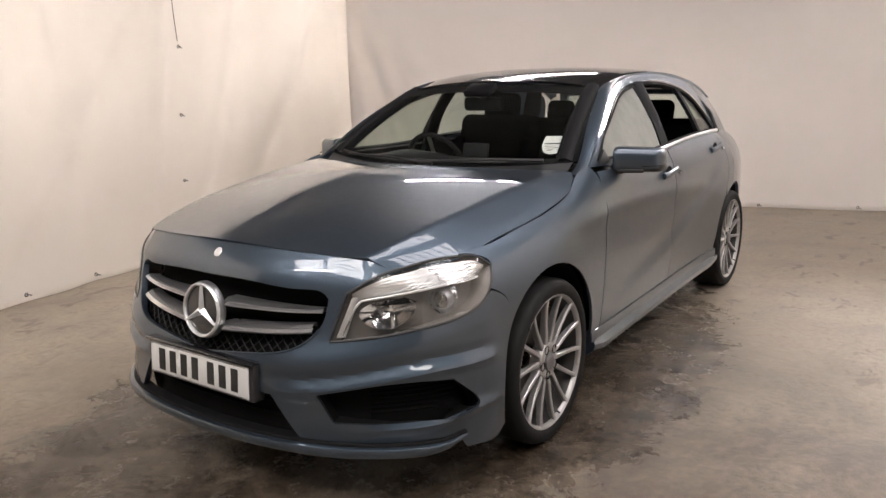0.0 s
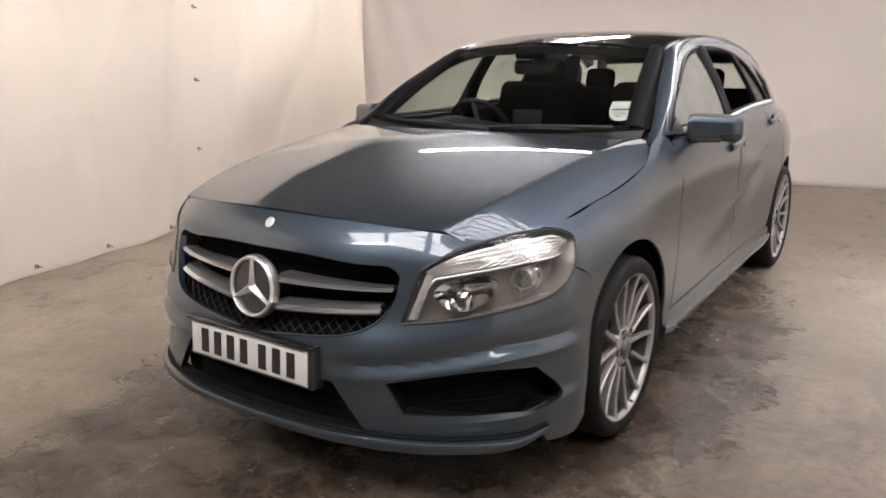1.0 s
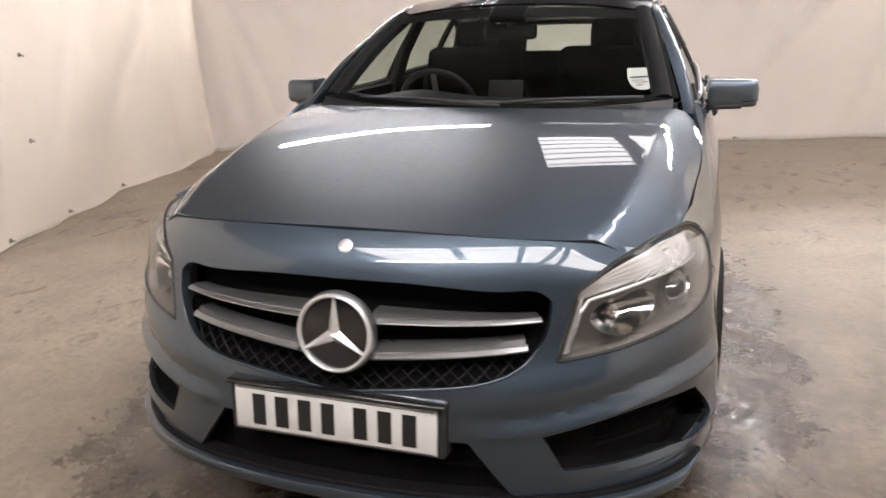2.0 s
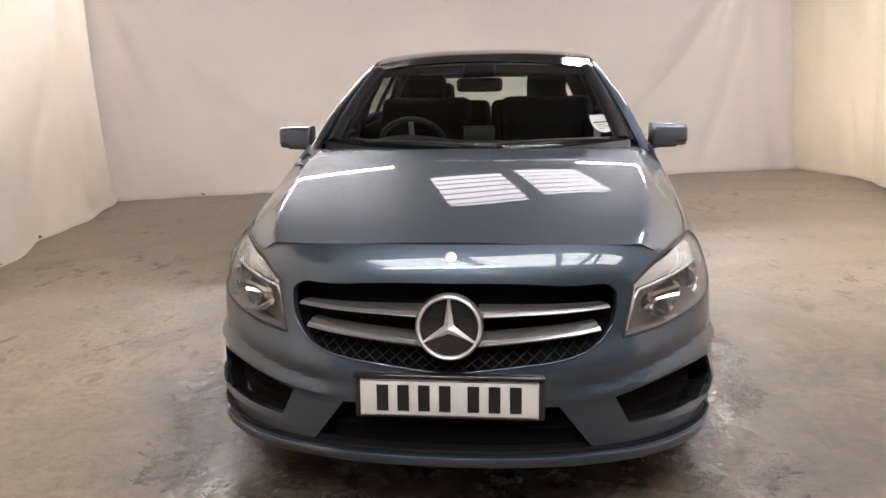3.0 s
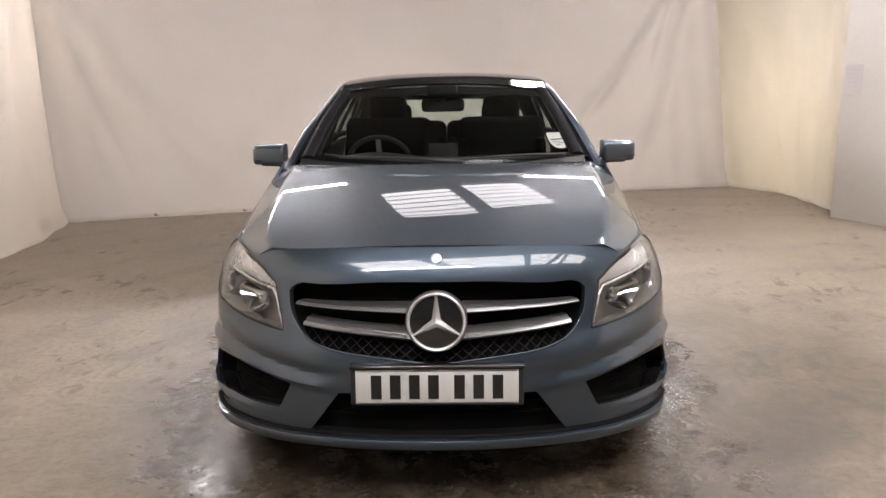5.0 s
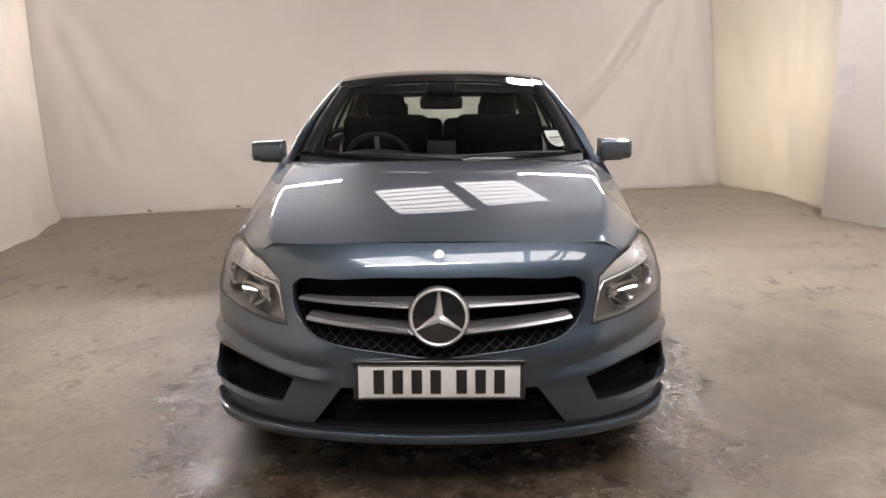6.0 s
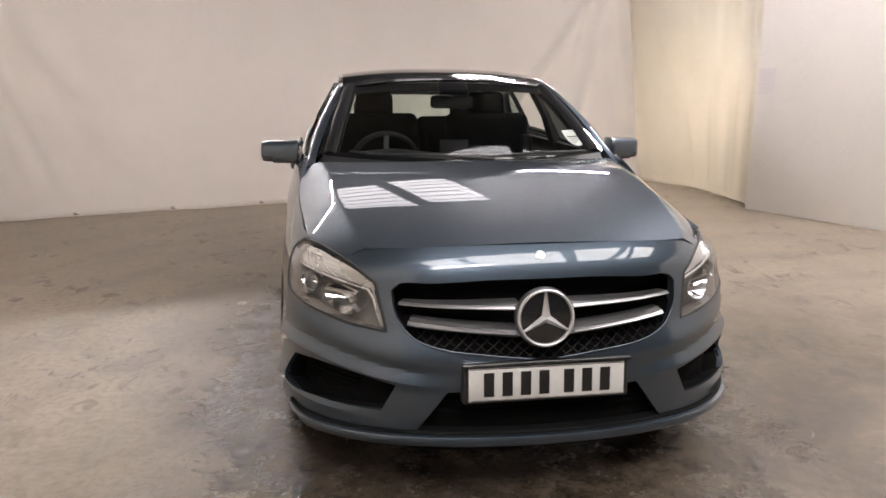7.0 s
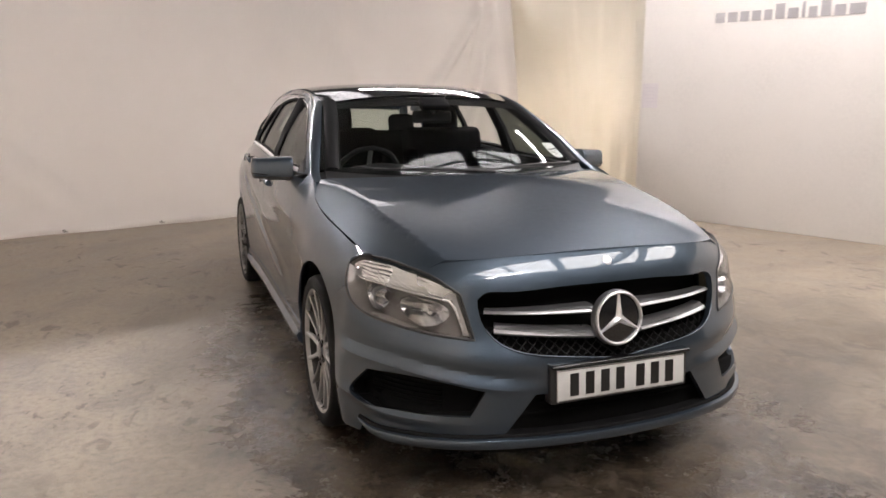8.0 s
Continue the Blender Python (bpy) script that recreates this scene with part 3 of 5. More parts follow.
def fascia(s, z):
    s, z = np.asarray(s, float), np.asarray(z, float)
    p, q = plan(s), plan(s + 1e-4)
    t = (q - p) / np.linalg.norm(q - p, axis=-1, keepdims=True)
    n = np.stack([t[..., 1], -t[..., 0]], -1)
    k = smooth(.45, 1.05, np.abs(s))
    d = draw_in(z) * (1 - .40 * k) + .050 * k * smooth(.715, .80, z)
    # a shoulder that climbs outward from the plate, a hollow under it, and a sharp blade over the intake
    a = np.abs(s)
    fade = smooth(.24, .46, a) * (1 - .5 * smooth(1.08, 1.25, a))
    w = z - shoulder(a)
    d = d - fade * .007 * np.exp(-(w / np.where(w > 0, .060, .034)) ** 2)
    v = z - blade(a)
    d = d + fade * .009 * np.exp(-((v - .038) / .020) ** 2)
    d = d - fade * .008 * np.exp(-(np.abs(v) / np.where(v > 0, .024, .013)) ** 1.5)
    # the lip under the intake flares out
    d = d - smooth(.50, .80, a) * .012 * np.exp(-((z - .268 - .03 * smooth(.85, 1.08, a)) / .018) ** 2)
    out = p - n * d[..., None]
    # past the corner the bumper runs into the body side
    k = smooth(1.05, 1.2, a)
    out[..., 0] = out[..., 0] * (1 - k) + k * np.sign(s) * side_x(out[..., 1], z)
    return np.stack([out[..., 0], out[..., 1], z + 0 * s], -1)

# --- body side: half width over length and height
KNOT = [.18, .35, .55, .70, .80, .88, .96, 1.04]
AT = (-.40, 0, .5, 1.3, 2.2, 2.7, 3.3)
ROW = [(.868, .866, .860, .856, .860, .868, .765), (.880, .886, .878, .870, .876, .886, .785),
       (.850, .887, .884, .879, .884, .890, .795), (.822, .872, .882, .882, .886, .890, .795),
       (.757, .830, .874, .880, .884, .884, .785), (.657, .768, .846, .868, .872, .860, .76),
       (.53, .672, .804, .838, .836, .812, .710), (.40, .55, .73, .795, .786, .742, .60)]
rows = [spline(list(zip(AT, r))) for r in ROW]
card = spline([(z, *np.eye(8)[i]) for i, z in enumerate(KNOT)])
line_1 = spline([(-.2, .74), (.4, .80), (1.0, .805), (1.6, .775), (2.3, .70)])
line_2 = spline([(.5, .36), (1.0, .42), (1.6, .53), (2.1, .68), (2.4, .78)])

def side_x(y, z):
    y, z = np.asarray(y, float), np.asarray(z, float)
    b = card(z)
    x = sum(rows[i](y) * b[..., i] for i in range(8))
    f1 = smooth(.0, .5, y) * (1 - smooth(1.7, 2.4, y))
    w = z - line_1(y)
    x = x + f1 * .005 * np.exp(-(w / .03) ** 2) - f1 * .004 * np.exp(-((w + .07) / .04) ** 2)
    f2 = smooth(.5, 1.2, y) * (1 - smooth(2.1, 2.4, y))
    w = z - line_2(y)
    x = x - f2 * .010 * np.exp(-((w - .06) / .06) ** 2) + f2 * .004 * np.exp(-((w + .02) / .03) ** 2)
    return x

# --- cabin side above the belt
belt_x = spline([(.4, .755), (.72, .785), (1.3, .80), (2.2, .80), (2.8, .755), (3.3, .68)])
def cabin_x(y, z):
    w = np.asarray(z, float) - 1.0
    return belt_x(y) - .40 * w - .50 * w * np.abs(w)

# --- bonnet
mid_z = spline([(-.80, .822), (-.74, .836), (-.6, .867), (-.4, .903), (-.1, .949), (.15, .980), (.40, 1.0)])
edge_x = spline([(-.80, .50), (-.58, .66), (-.352, .766), (-.08, .790), (.17, .808), (.4, .808), (.6, .780)])
edge_z = spline([(-.80, .785), (-.58, .778), (-.352, .788), (-.08, .833), (.17, .874), (.4, .928), (.6, .985)])
crease_x = spline([(-.80, .47), (-.72, .536), (-.64, .576), (-.43, .622), (-.25, .650), (-.08, .664), (.17, .688), (.5, .715)])
crease_z = spline([(-.80, .789), (-.72, .799), (-.64, .819), (-.43, .872), (-.25, .904), (-.08, .930), (.17, .960), (.5, .985)])


def hood_z(x, y):
    a, c = np.abs(x), crease_x(y)
    inner = mid_z(y) - (mid_z(y) - crease_z(y)) * (a / c) ** 2.2
    t = (a - c) / np.maximum(edge_x(y) - c, .03)
    outer = crease_z(y) + (edge_z(y) - crease_z(y)) * (.85 * t + .15 * t * t)
    return np.where(a < c, inner, outer)


def side_surf(y, z):
    return np.stack([side_x(y, z), y + 0 * z, z + 0 * y], -1)


def cabin_surf(y, z):
    return np.stack([cabin_x(y, z), y + 0 * z, z + 0 * y], -1)


def hood_surf(x, y):
    return np.stack([x + 0 * y, y + 0 * x, hood_z(x, y)], -1)


def screen_surf(a, b):
    """Windscreen: a from side to side (-1 to 1), b up the glass (0 to 1)."""
    a, b = np.asarray(a, float), np.asarray(b, float)
    x = (.705 - .133 * b) * a
    y = (.375 + .19 * a * a) * (1 - b) + (1.055 + .067 * a * a) * b
    z = (.985 + .027 * a * a) * (1 - b) + (1.352 - .031 * a * a) * b
    bulge = .030 * np.sin(math.pi * np.clip(b, -.2, 1.2)) * (1 - .4 * a * a)
    return np.stack([x, y - bulge * .55, z + bulge * .83], -1)


ARCH_F, ARCH_R, ARCH_RAD = (.040, .303), (2.725, .303), .374


def arch(centre, a0, a1, n=14, rad=ARCH_RAD):
    return [(centre[0] + rad * math.cos(radians(a)), centre[1] + rad * math.sin(radians(a))) for a in np.linspace(a0, a1, n)]


def arch_s(a0, a1, n=10):
    """The front wheel arch in the fascia's own coordinates."""
    out = []
    ss = np.linspace(.9, S_END + .25, 400)
    ys = plan(ss)[:, 1]
    for y, z in arch(ARCH_F, a0, a1, n):
        out.append((float(np.interp(y, ys, ss)), z))
    return out


def mirror_loop(p):
    return [(-a, b) for a, b in p][::-1]


LAMP_IN, LAMP_TIP = (.594, .706), (.535, .560)
LAMP_TOP = [LAMP_IN, (.70, .755), (.81, .777), (.94, .790), (1.07, .787), (1.15, .772), (1.185, .745)]
LAMP_LOW = [(1.185, .745), (1.16, .695), (1.105, .645), (1.03, .617), (.86, .592), (.70, .573), LAMP_TIP]
GRILLE_HALF = [(0, .727), (.231, .725), (.439, .717), (.509, .708), (.530, .690), (.518, .634), (.451, .553), (.385, .524), (.222, .497), (0, .472)]
FOG = [[(.492, .390), (.65, .417), (.845, .421), (.945, .412)], [(.945, .412), (1.01, .355), (1.043, .312), (.998, .290), (.86, .287), (.70, .291), (.545, .296)], [(.545, .296), (.492, .390)]]
LOW_TOP, LOW_BOT = (.322, .374), (.418, .246)


def shift(path, da, db):
    return [(a + da, b + db) for a, b in path]


car = thing("car", (0, 0, 0), "blue-grey metallic five-door hatchback parked on the concrete floor, dusty and damp", "car")


def front_bumper():
    up = [(0, .829), (.243, .828), (.476, .819), (.63, .806), (.745, .789), (.80, .778)]
    lamp_top_in = [(.80, .772), (.70, .751), (.597, .703)]
    a = arch_s(140, 200, 10)
    segs = [up, [up[-1], *lamp_top_in[:1]], [*lamp_top_in, ], [lamp_top_in[-1], (.538, .556)],
            [(.538, .556), (.70, .568), (.86, .587), (1.03, .612), (1.105, .640), (1.15, .667)], [(1.15, .667), (1.22, .630), a[0]], a,
            [a[-1], (1.15, .150), (1.06, .150), (.995, .158)], [(.995, .158), (.955, .203), (.90, .209)], [(.90, .209), (.6, .224), (.435, .231)], [(.435, .231), LOW_BOT], [LOW_BOT, LOW_TOP], [LOW_TOP, (0, .377)]]
    half_loop = flow(*segs, step=.014)
    other = half_loop[1:][::-1] * (-1, 1)
    loop = np.concatenate([half_loop, [[0, .377]], other])
    grille = flow(GRILLE_HALF[:5], GRILLE_HALF[4:], step=.014)
    grille = np.concatenate([grille, [[0, .472]], grille[1:][::-1] * (-1, 1)])
    fog = flow(*FOG, step=.014)
    folds = []
    for line in (shoulder, lambda q: shoulder(q) - .022, lambda q: blade(q) + .013, blade, lambda q: blade(q) - .009):
        q = np.linspace(.34, 1.13, 60)
        f = np.column_stack([q, line(q)])
        f = f[within(f, loop) & ~within(f, fog)]
        if len(f) > 4:
            f = f[1:-1]
            gap = np.nonzero(np.diff(f[:, 0]) > .03)[0]
            for piece in np.split(f, gap + 1):
                if len(piece) > 2:
                    folds += [piece, piece * (-1, 1)]
    b = panel("front_bumper", fascia, loop, PAINT, car, holes=[grille, fog, fog[::-1] * (-1, 1)], step=.0115, thick=.022, lines=folds, sharp=22, label="blue-grey sport bumper with large side intakes")
    # returns and blanks behind the openings
    for sgn in (1, -1):
        panel("intake_blank", fascia, flow([(.42, .22), (1.15, .22)], [(1.15, .22), (1.15, .46)], [(1.15, .46), (.42, .45)], [(.42, .45), (.42, .22)]), DARK, b, lift=-.075, thick=.004, step=.05, side=sgn)
    loop_n = normals(fascia, fog[:, 0], fog[:, 1])
    loop_p = fascia(fog[:, 0], fog[:, 1])
    loop_n = loop_n * np.sign(np.sum(loop_n * (loop_p - np.array([0, 1.3, .5])), -1, keepdims=True))
    for sgn in (1, -1):
        grid("intake_wall", np.stack([(loop_p + loop_n * d) * (sgn, 1, 1) for d in (-.012, -.045, -.080)], 1), DARK, b, close_u=True)
    panel("grille_blank", fascia, flow([(-.56, .44), (.56, .44)], [(.56, .44), (.56, .75)], [(.56, .75), (-.56, .75)], [(-.56, .75), (-.56, .44)]), DARK, b, lift=-.085, thick=.004, step=.05)
    panel("lower_blank", fascia, flow([(-.66, .12), (.66, .12)], [(.66, .12), (.66, .45)], [(.66, .45), (-.66, .45)], [(-.66, .45), (-.66, .12)]), DARK, b, lift=-.062, thick=.004, step=.05)
    return b


bumper = front_bumper()


def splitter():
    """The painted lip under the bumper, with a black line above it."""
    s = np.linspace(-.985, .985, 121)
    p, q = plan(s), plan(s + 1e-4)
    t = (q - p) / np.linalg.norm(q - p, axis=1, keepdims=True)
    n = np.stack([t[:, 1], -t[:, 0]], -1)
    a = np.abs(s)
    top = .229 - .024 * smooth(.35, .95, a) - .004 * (1 - smooth(0, .4, a)) + .012 * smooth(.90, .985, a)
    low = top - .034 + .016 * smooth(.8, .985, a)
    out = .030 - .016 * smooth(.85, .985, a)
    prof = []
    for o, h in ((-.05, .99), (.62, 1.0), (.90, .95), (1.0, .82), (.98, .40), (.90, .06), (.80, -.02), (-.9, -.12)):
        xy = p + n * (out * o)[:, None]
        prof.append(np.column_stack([xy, low + (top - low) * h]))
    grid("splitter", np.stack(prof, 1), PAINT, bumper, label="painted front lip")
    line = [np.column_stack([p + n * o, top + h]) for o, h in ((-.03, .012), (.006, .010), (.011, .005), (.012, -.004), (-.03, -.004))]
    grid("lip_gap", np.stack(line, 1), PILLAR, bumper, label="black rubber joint")


splitter()


def bonnet():
    front = [(0, -.758), (.23, -.750), (.419, -.718), (.539, -.679), (.640, -.628)]
    cut = [(.640, -.622), (.70, -.53), (.745, -.43), (.763, -.35), (.779, -.20), (.797, .0), (.807, .17), (.807, .30), (.788, .40), (.745, .475)]
    rear = [(.745, .475), (.60, .40), (.40, .34), (.20, .315), (0, .31)]
    h = flow(front, [front[-1], cut[0]], cut, rear, step=.016)
    h = np.concatenate([h, [[0, .31]], h[1:][::-1] * (-1, 1)])
    q = np.linspace(-.665, .425, 70)
    c = np.column_stack([crease_x(q), q])
    return panel("bonnet", hood_surf, h, PAINT, car, step=.020, thick=.014, face=(0, 0, 0), lines=[c, c * (-1, 1)], label="blue-grey bonnet with sharp side creases")


bonnet_ob = bonnet()


def wing(sgn):
    """Front wing from the headlight to the door."""
    top = [(-.330, .772), (-.352 + .10, .806), (-.12, .826), (.06, .850), (.17, .870), (.27, .893), (.34, .918), (.40, .952), (.47, .978), (.55, .994)]
    a = arch(ARCH_F, 141, -18, 26)
    seam = [tuple(fascia(np.float64(q), np.float64(z))[1:]) for q, z in ((1.19, .752), (1.165, .695), (1.153, .672), (1.22, .634), (1.155, .778), (1.10, .792), (1.05, .797))]
    top = [seam[6], (-.30, .803)] + top[1:]
    segs = [top, [top[-1], (.575, .95), (.556, .80), (.546, .70), (.522, .45), (.508, .30)], [(.508, .30), (.42, .285)], [(.42, .285), a[-1]], a[::-1],
            [a[0], (seam[3][0], seam[3][1]), (seam[2][0], seam[2][1] + .001)], [(seam[2][0], seam[2][1] + .001), (seam[1][0] + .003, seam[1][1]), (seam[0][0] + .003, seam[0][1] - .006)], [(seam[0][0] + .003, seam[0][1] - .006), (seam[0][0] + .001, seam[0][1] + .006), seam[4], seam[5], seam[6]]]
    return panel("front_wing", side_surf, flow(*segs, step=.016), PAINT, car, step=.020, thick=.012, side=sgn)


BELT = spline([(.5, .965), (.8, .968), (1.40, .982), (1.74, 1.002), (2.22, 1.014), (2.68, 1.008), (3.2, .98)])


def door_front(sgn):
    ys = np.linspace(.59, 1.488, 12)
    top = [(y, float(BELT(y))) for y in ys]
    segs = [top, [top[-1], (1.492, .80), (1.478, .55), (1.46, .30)], [(1.46, .30), (.514, .30)], [(.514, .30), (.528, .45), (.552, .70), (.562, .80), (.582, .93), top[0]]]
    d = panel("front_door", side_surf, flow(*segs, step=.018), PAINT, car, step=.024, thick=.03, side=sgn)
    handle(d, sgn, 1.40, .880)
    return d


def door_rear(sgn):
    ys = np.linspace(1.494, 2.50, 12)
    top = [(y, float(BELT(y))) for y in ys]
    a = arch(ARCH_R, 168, 126, 8, ARCH_RAD + .02)
    segs = [top, [top[-1], (2.52, .90), (2.53, .78), (2.50, .66)], [(2.50, .66), a[-1]], a[::-1], [a[0], (2.30, .30)], [(2.30, .30), (1.466, .30)], [(1.466, .30), (1.484, .55), (1.498, .80), top[0]]]
    d = panel("rear_door", side_surf, flow(*segs, step=.018), PAINT, car, step=.026, thick=.03, side=sgn)
    handle(d, sgn, 2.32, .932)
    return d


def handle(door, sgn, y, z):
    """Pull handle with its keyhole cap over a round dish."""
    x = float(side_x(y, z))
    ys = np.linspace(-.105, .085, 15)
    path = [(sgn * (x + .004 + .014 * (1 - (t / .12) ** 4)), y + t, z + .010 * t / .1) for t in ys]
    h = bar("door_handle", path, .013, PAINT, door, n=10, flat=1.3)
    cup = lathe([(0, 0), (0, .030), (.002, .040), (.006, .044), (.004, .048)], 24)
    pts = cup * (sgn, 1, .85) + (sgn * (x + .0015), y - .02, z - .005)
    grid("handle_dish", pts, DARK, door, close_u=True)
    grid("lock_cap", lathe([(0, .012), (.014, .011), (.016, .006), (.0165, 0)], 18) * (sgn, 1, 1) + (sgn * (x + .018), y + .10, z - .012), CHROME, door, close_u=True, label="bright lock cap")


def quarter(sgn):
    ys = np.linspace(2.506, 2.98, 10)
    top = [(y, float(BELT(y))) for y in ys]
    a = arch(ARCH_R, 124, -20, 24)
    segs = [top, [top[-1], (3.11, .93), (3.18, .80), (3.19, .60), (3.19, .30)], [(3.19, .30), a[-1]], a[::-1], [a[0], (2.506, .66)], [(2.506, .66), (2.536, .78), (2.526, .90), top[0]]]
    return panel("rear_quarter", side_surf, flow(*segs, step=.018), PAINT, car, step=.026, thick=.02, side=sgn)


def skirt(sgn):
    """Side skirt with a folded lower edge."""
    y = np.linspace(.416, 2.345, 60)
    x = side_x(y, .30 + 0 * y)
    f = smooth(.405, .55, y) * (1 - smooth(2.2, 2.345, y))
    prof = []
    for dx, z in ((-.02, .300), (.002, .294), (.004, .268), (.002, .250), (.012, .236), (.020, .222), (.014, .196), (-.01, .172), (-.09, .165)):
        prof.append(np.column_stack([sgn * (x + dx + 0 * f), y, 0 * y + z + (.022 if z < .24 else 0) * (1 - f)]))
    grid("side_skirt", np.stack(prof, 1), PAINT, car, sharp=25, label="painted side skirt")
    for i, k in ((0, 1), (-1, -1)):
        ring_ = np.array([q[i] for q in prof])
        link("skirt_end", [tuple(v) for v in ring_ + (0, .002 * k, 0)], [tuple(range(len(ring_)))], PAINT, car)


for sgn in (1, -1):
    wing(sgn)
    door_front(sgn)
    door_rear(sgn)
    quarter(sgn)
    skirt(sgn)


# ---- cabin ----
DLO_LOW = [(.66, 1.002), (1.0, .992), (1.40, .996), (1.74, 1.014), (2.22, 1.027), (2.665, 1.022)]
DLO_TOP = [(2.665, 1.022), (2.552, 1.117), (2.423, 1.236), (2.238, 1.302), (2.026, 1.335), (1.804, 1.347), (1.61, 1.339), (1.417, 1.323), (1.245, 1.289), (.926, 1.164), (.737, 1.057), (.66, 1.002)]
OUT_LOW = [(.575, .985), (.8, .976), (1.40, .986), (1.74, 1.006), (2.22, 1.018), (2.68, 1.012), (3.04, .990)]
OUT_TOP = [(3.04, .990), (2.99, 1.10), (2.90, 1.215), (2.68, 1.303), (2.2, 1.367), (1.8, 1.375), (1.40, 1.350), (1.12, 1.280), (.74, 1.090), (.575, .985)]


def cabin_side(sgn):
    frame_ob = panel("cabin_frame", cabin_surf, flow(OUT_LOW, OUT_TOP, step=.018), PAINT, car, holes=[flow(DLO_LOW, DLO_TOP, step=.018)], step=.025, thick=.035, side=sgn, label="painted window frame and rear pillar")
    # black window surround, with the pillars between the panes
    whole = flow(DLO_LOW, DLO_TOP, step=.02)
    lows = spline(DLO_LOW)
    tops = spline(DLO_TOP[::-1])
    e = .016

    def pane(y0, y1, slope0, slope1):
        """A window outline between two leaning posts."""
        low = [(y, float(lows(y)) + e) for y in np.linspace(y0, y1, 8)]
        ya, yb = y0 + slope0, y1 + slope1
        top = [(y, float(tops(y)) - e) for y in np.linspace(yb, ya, 9)]
        return flow(low, [low[-1], top[0]], top, [top[-1], low[0]], step=.02)

    front = flow([(.735, 1.016), (1.0, 1.008), (1.40, 1.012), (1.485, 1.016)], [(1.485, 1.016), (1.535, 1.318)], [(1.535, 1.318), (1.42, 1.305), (1.25, 1.270), (.94, 1.148), (.77, 1.053), (.735, 1.016)], step=.02)
    rear = pane(1.60, 2.20, .045, -.03)
    small = flow([(2.245, 1.042), (2.43, 1.041), (2.60, 1.038)], [(2.60, 1.038), (2.52, 1.115), (2.40, 1.225), (2.235, 1.285)], [(2.235, 1.285), (2.245, 1.042)], step=.02)
    s = panel("window_surround", cabin_surf, whole, PILLAR, frame_ob, holes=[front, rear, small], step=.03, thick=.02, lift=-.004, side=sgn, label="gloss black window surround and pillars")
    for name, loop, drop in (("side_window", front, True), ("side_window", rear, False), ("quarter_window", small, True)):
        if name == "side_window" and loop is rear and sgn > 0:
            # this window stands open: only the glass in its slot shows
            continue
        g = panel(name, cabin_surf, loop, MISTED if loop is front and sgn > 0 else SIDE_GLASS, frame_ob, step=.05, thick=.004, lift=-.012, side=sgn, label="misted greenish glass" if loop is front and sgn > 0 else "greenish tinted glass")
        g.visible_shadow = False
    ys = np.linspace(.80, 2.66, 50)
    zs = lows(ys) - .004
    xs = cabin_x(ys, zs) + .004
    bar("chrome_strip", np.column_stack([sgn * xs, ys, zs]), .0095, SATIN, frame_ob, n=8, flat=1.2, label="bright metal window strip")
    q = np.array([(y, z) for y, z in DLO_TOP[1:-2]])
    r = np.r_[0, np.cumsum(np.hypot(*np.diff(q.T)))]
    q = spline(np.column_stack([r, q]))(np.linspace(0, r[-1], 60))
    bar("chrome_top_strip", np.column_stack([sgn * (cabin_x(q[:, 0], q[:, 1]) + .003), q[:, 0], q[:, 1] - .002]), .005, CHROME, frame_ob, n=6, label="thin bright window trim")
    return frame_ob


def rail(sgn):
    """Front pillar and roof rail between the glass and the side frame."""
    inn = [tuple(screen_surf(1.035, b)) for b in (0, .3, .6, .88)] + [(.592, 1.15, 1.326), (.590, 1.40, 1.370), (.584, 1.8, 1.390), (.578, 2.2, 1.382), (.565, 2.7, 1.331), (.548, 2.98, 1.262)]
    out = [(.575, .990), (.72, 1.078), (.90, 1.174), (1.08, 1.260), (1.17, 1.300), (1.42, 1.355), (1.8, 1.376), (2.2, 1.368), (2.7, 1.306), (2.98, 1.222)]
    inn = [(.742, .468, .964)] + inn
    out = [(.455, .945)] + out
    t = np.linspace(0, 10, 100)
    a = spline([(i, *p) for i, p in enumerate(inn)])(t)
    b = spline([(i, *(cabin_surf if i else side_surf)(np.float64(y), np.float64(z))) for i, (y, z) in enumerate(out)])(t)
    w = np.linspace(0, 1, 9)
    mid = (a + b) / 2
    n = np.stack([np.full(len(t), .75), np.full(len(t), -.25), np.full(len(t), .6)], -1)
    n[t > 4.5] = (.65, 0, .76)
    pts = a[:, None] * (1 - w)[None, :, None] + b[:, None] * w[None, :, None] + n[:, None] * (.011 * np.sin(math.pi * w) ** .8)[None, :, None]
    grid("roof_rail", pts * (sgn, 1, 1), PAINT, car, thick=.03, away=(0, 1.6, .8), label="painted pillar and roof edge")


ROOF_MID = spline([(1.05, 1.360), (1.3, 1.406), (1.65, 1.430), (2.1, 1.426), (2.6, 1.388), (3.0, 1.318), (3.1, 1.300)])
ROOF_EDGE = spline([(1.05, 1.312), (1.15, 1.331), (1.40, 1.376), (1.8, 1.396), (2.2, 1.388), (2.7, 1.337), (2.98, 1.272), (3.1, 1.235)])
ROOF_WIDE = spline([(1.05, .592), (1.4, .588), (1.8, .582), (2.2, .576), (2.7, .563), (3.1, .54)])


def roof_surf(a, y):
    a, y = np.asarray(a, float), np.asarray(y, float)
    yy = y + .067 * a * a * (1 - smooth(1.05, 1.6, y))
    return np.stack([a * ROOF_WIDE(y), yy, ROOF_MID(y) - (ROOF_MID(y) - ROOF_EDGE(y)) * np.abs(a) ** 2.6], -1)


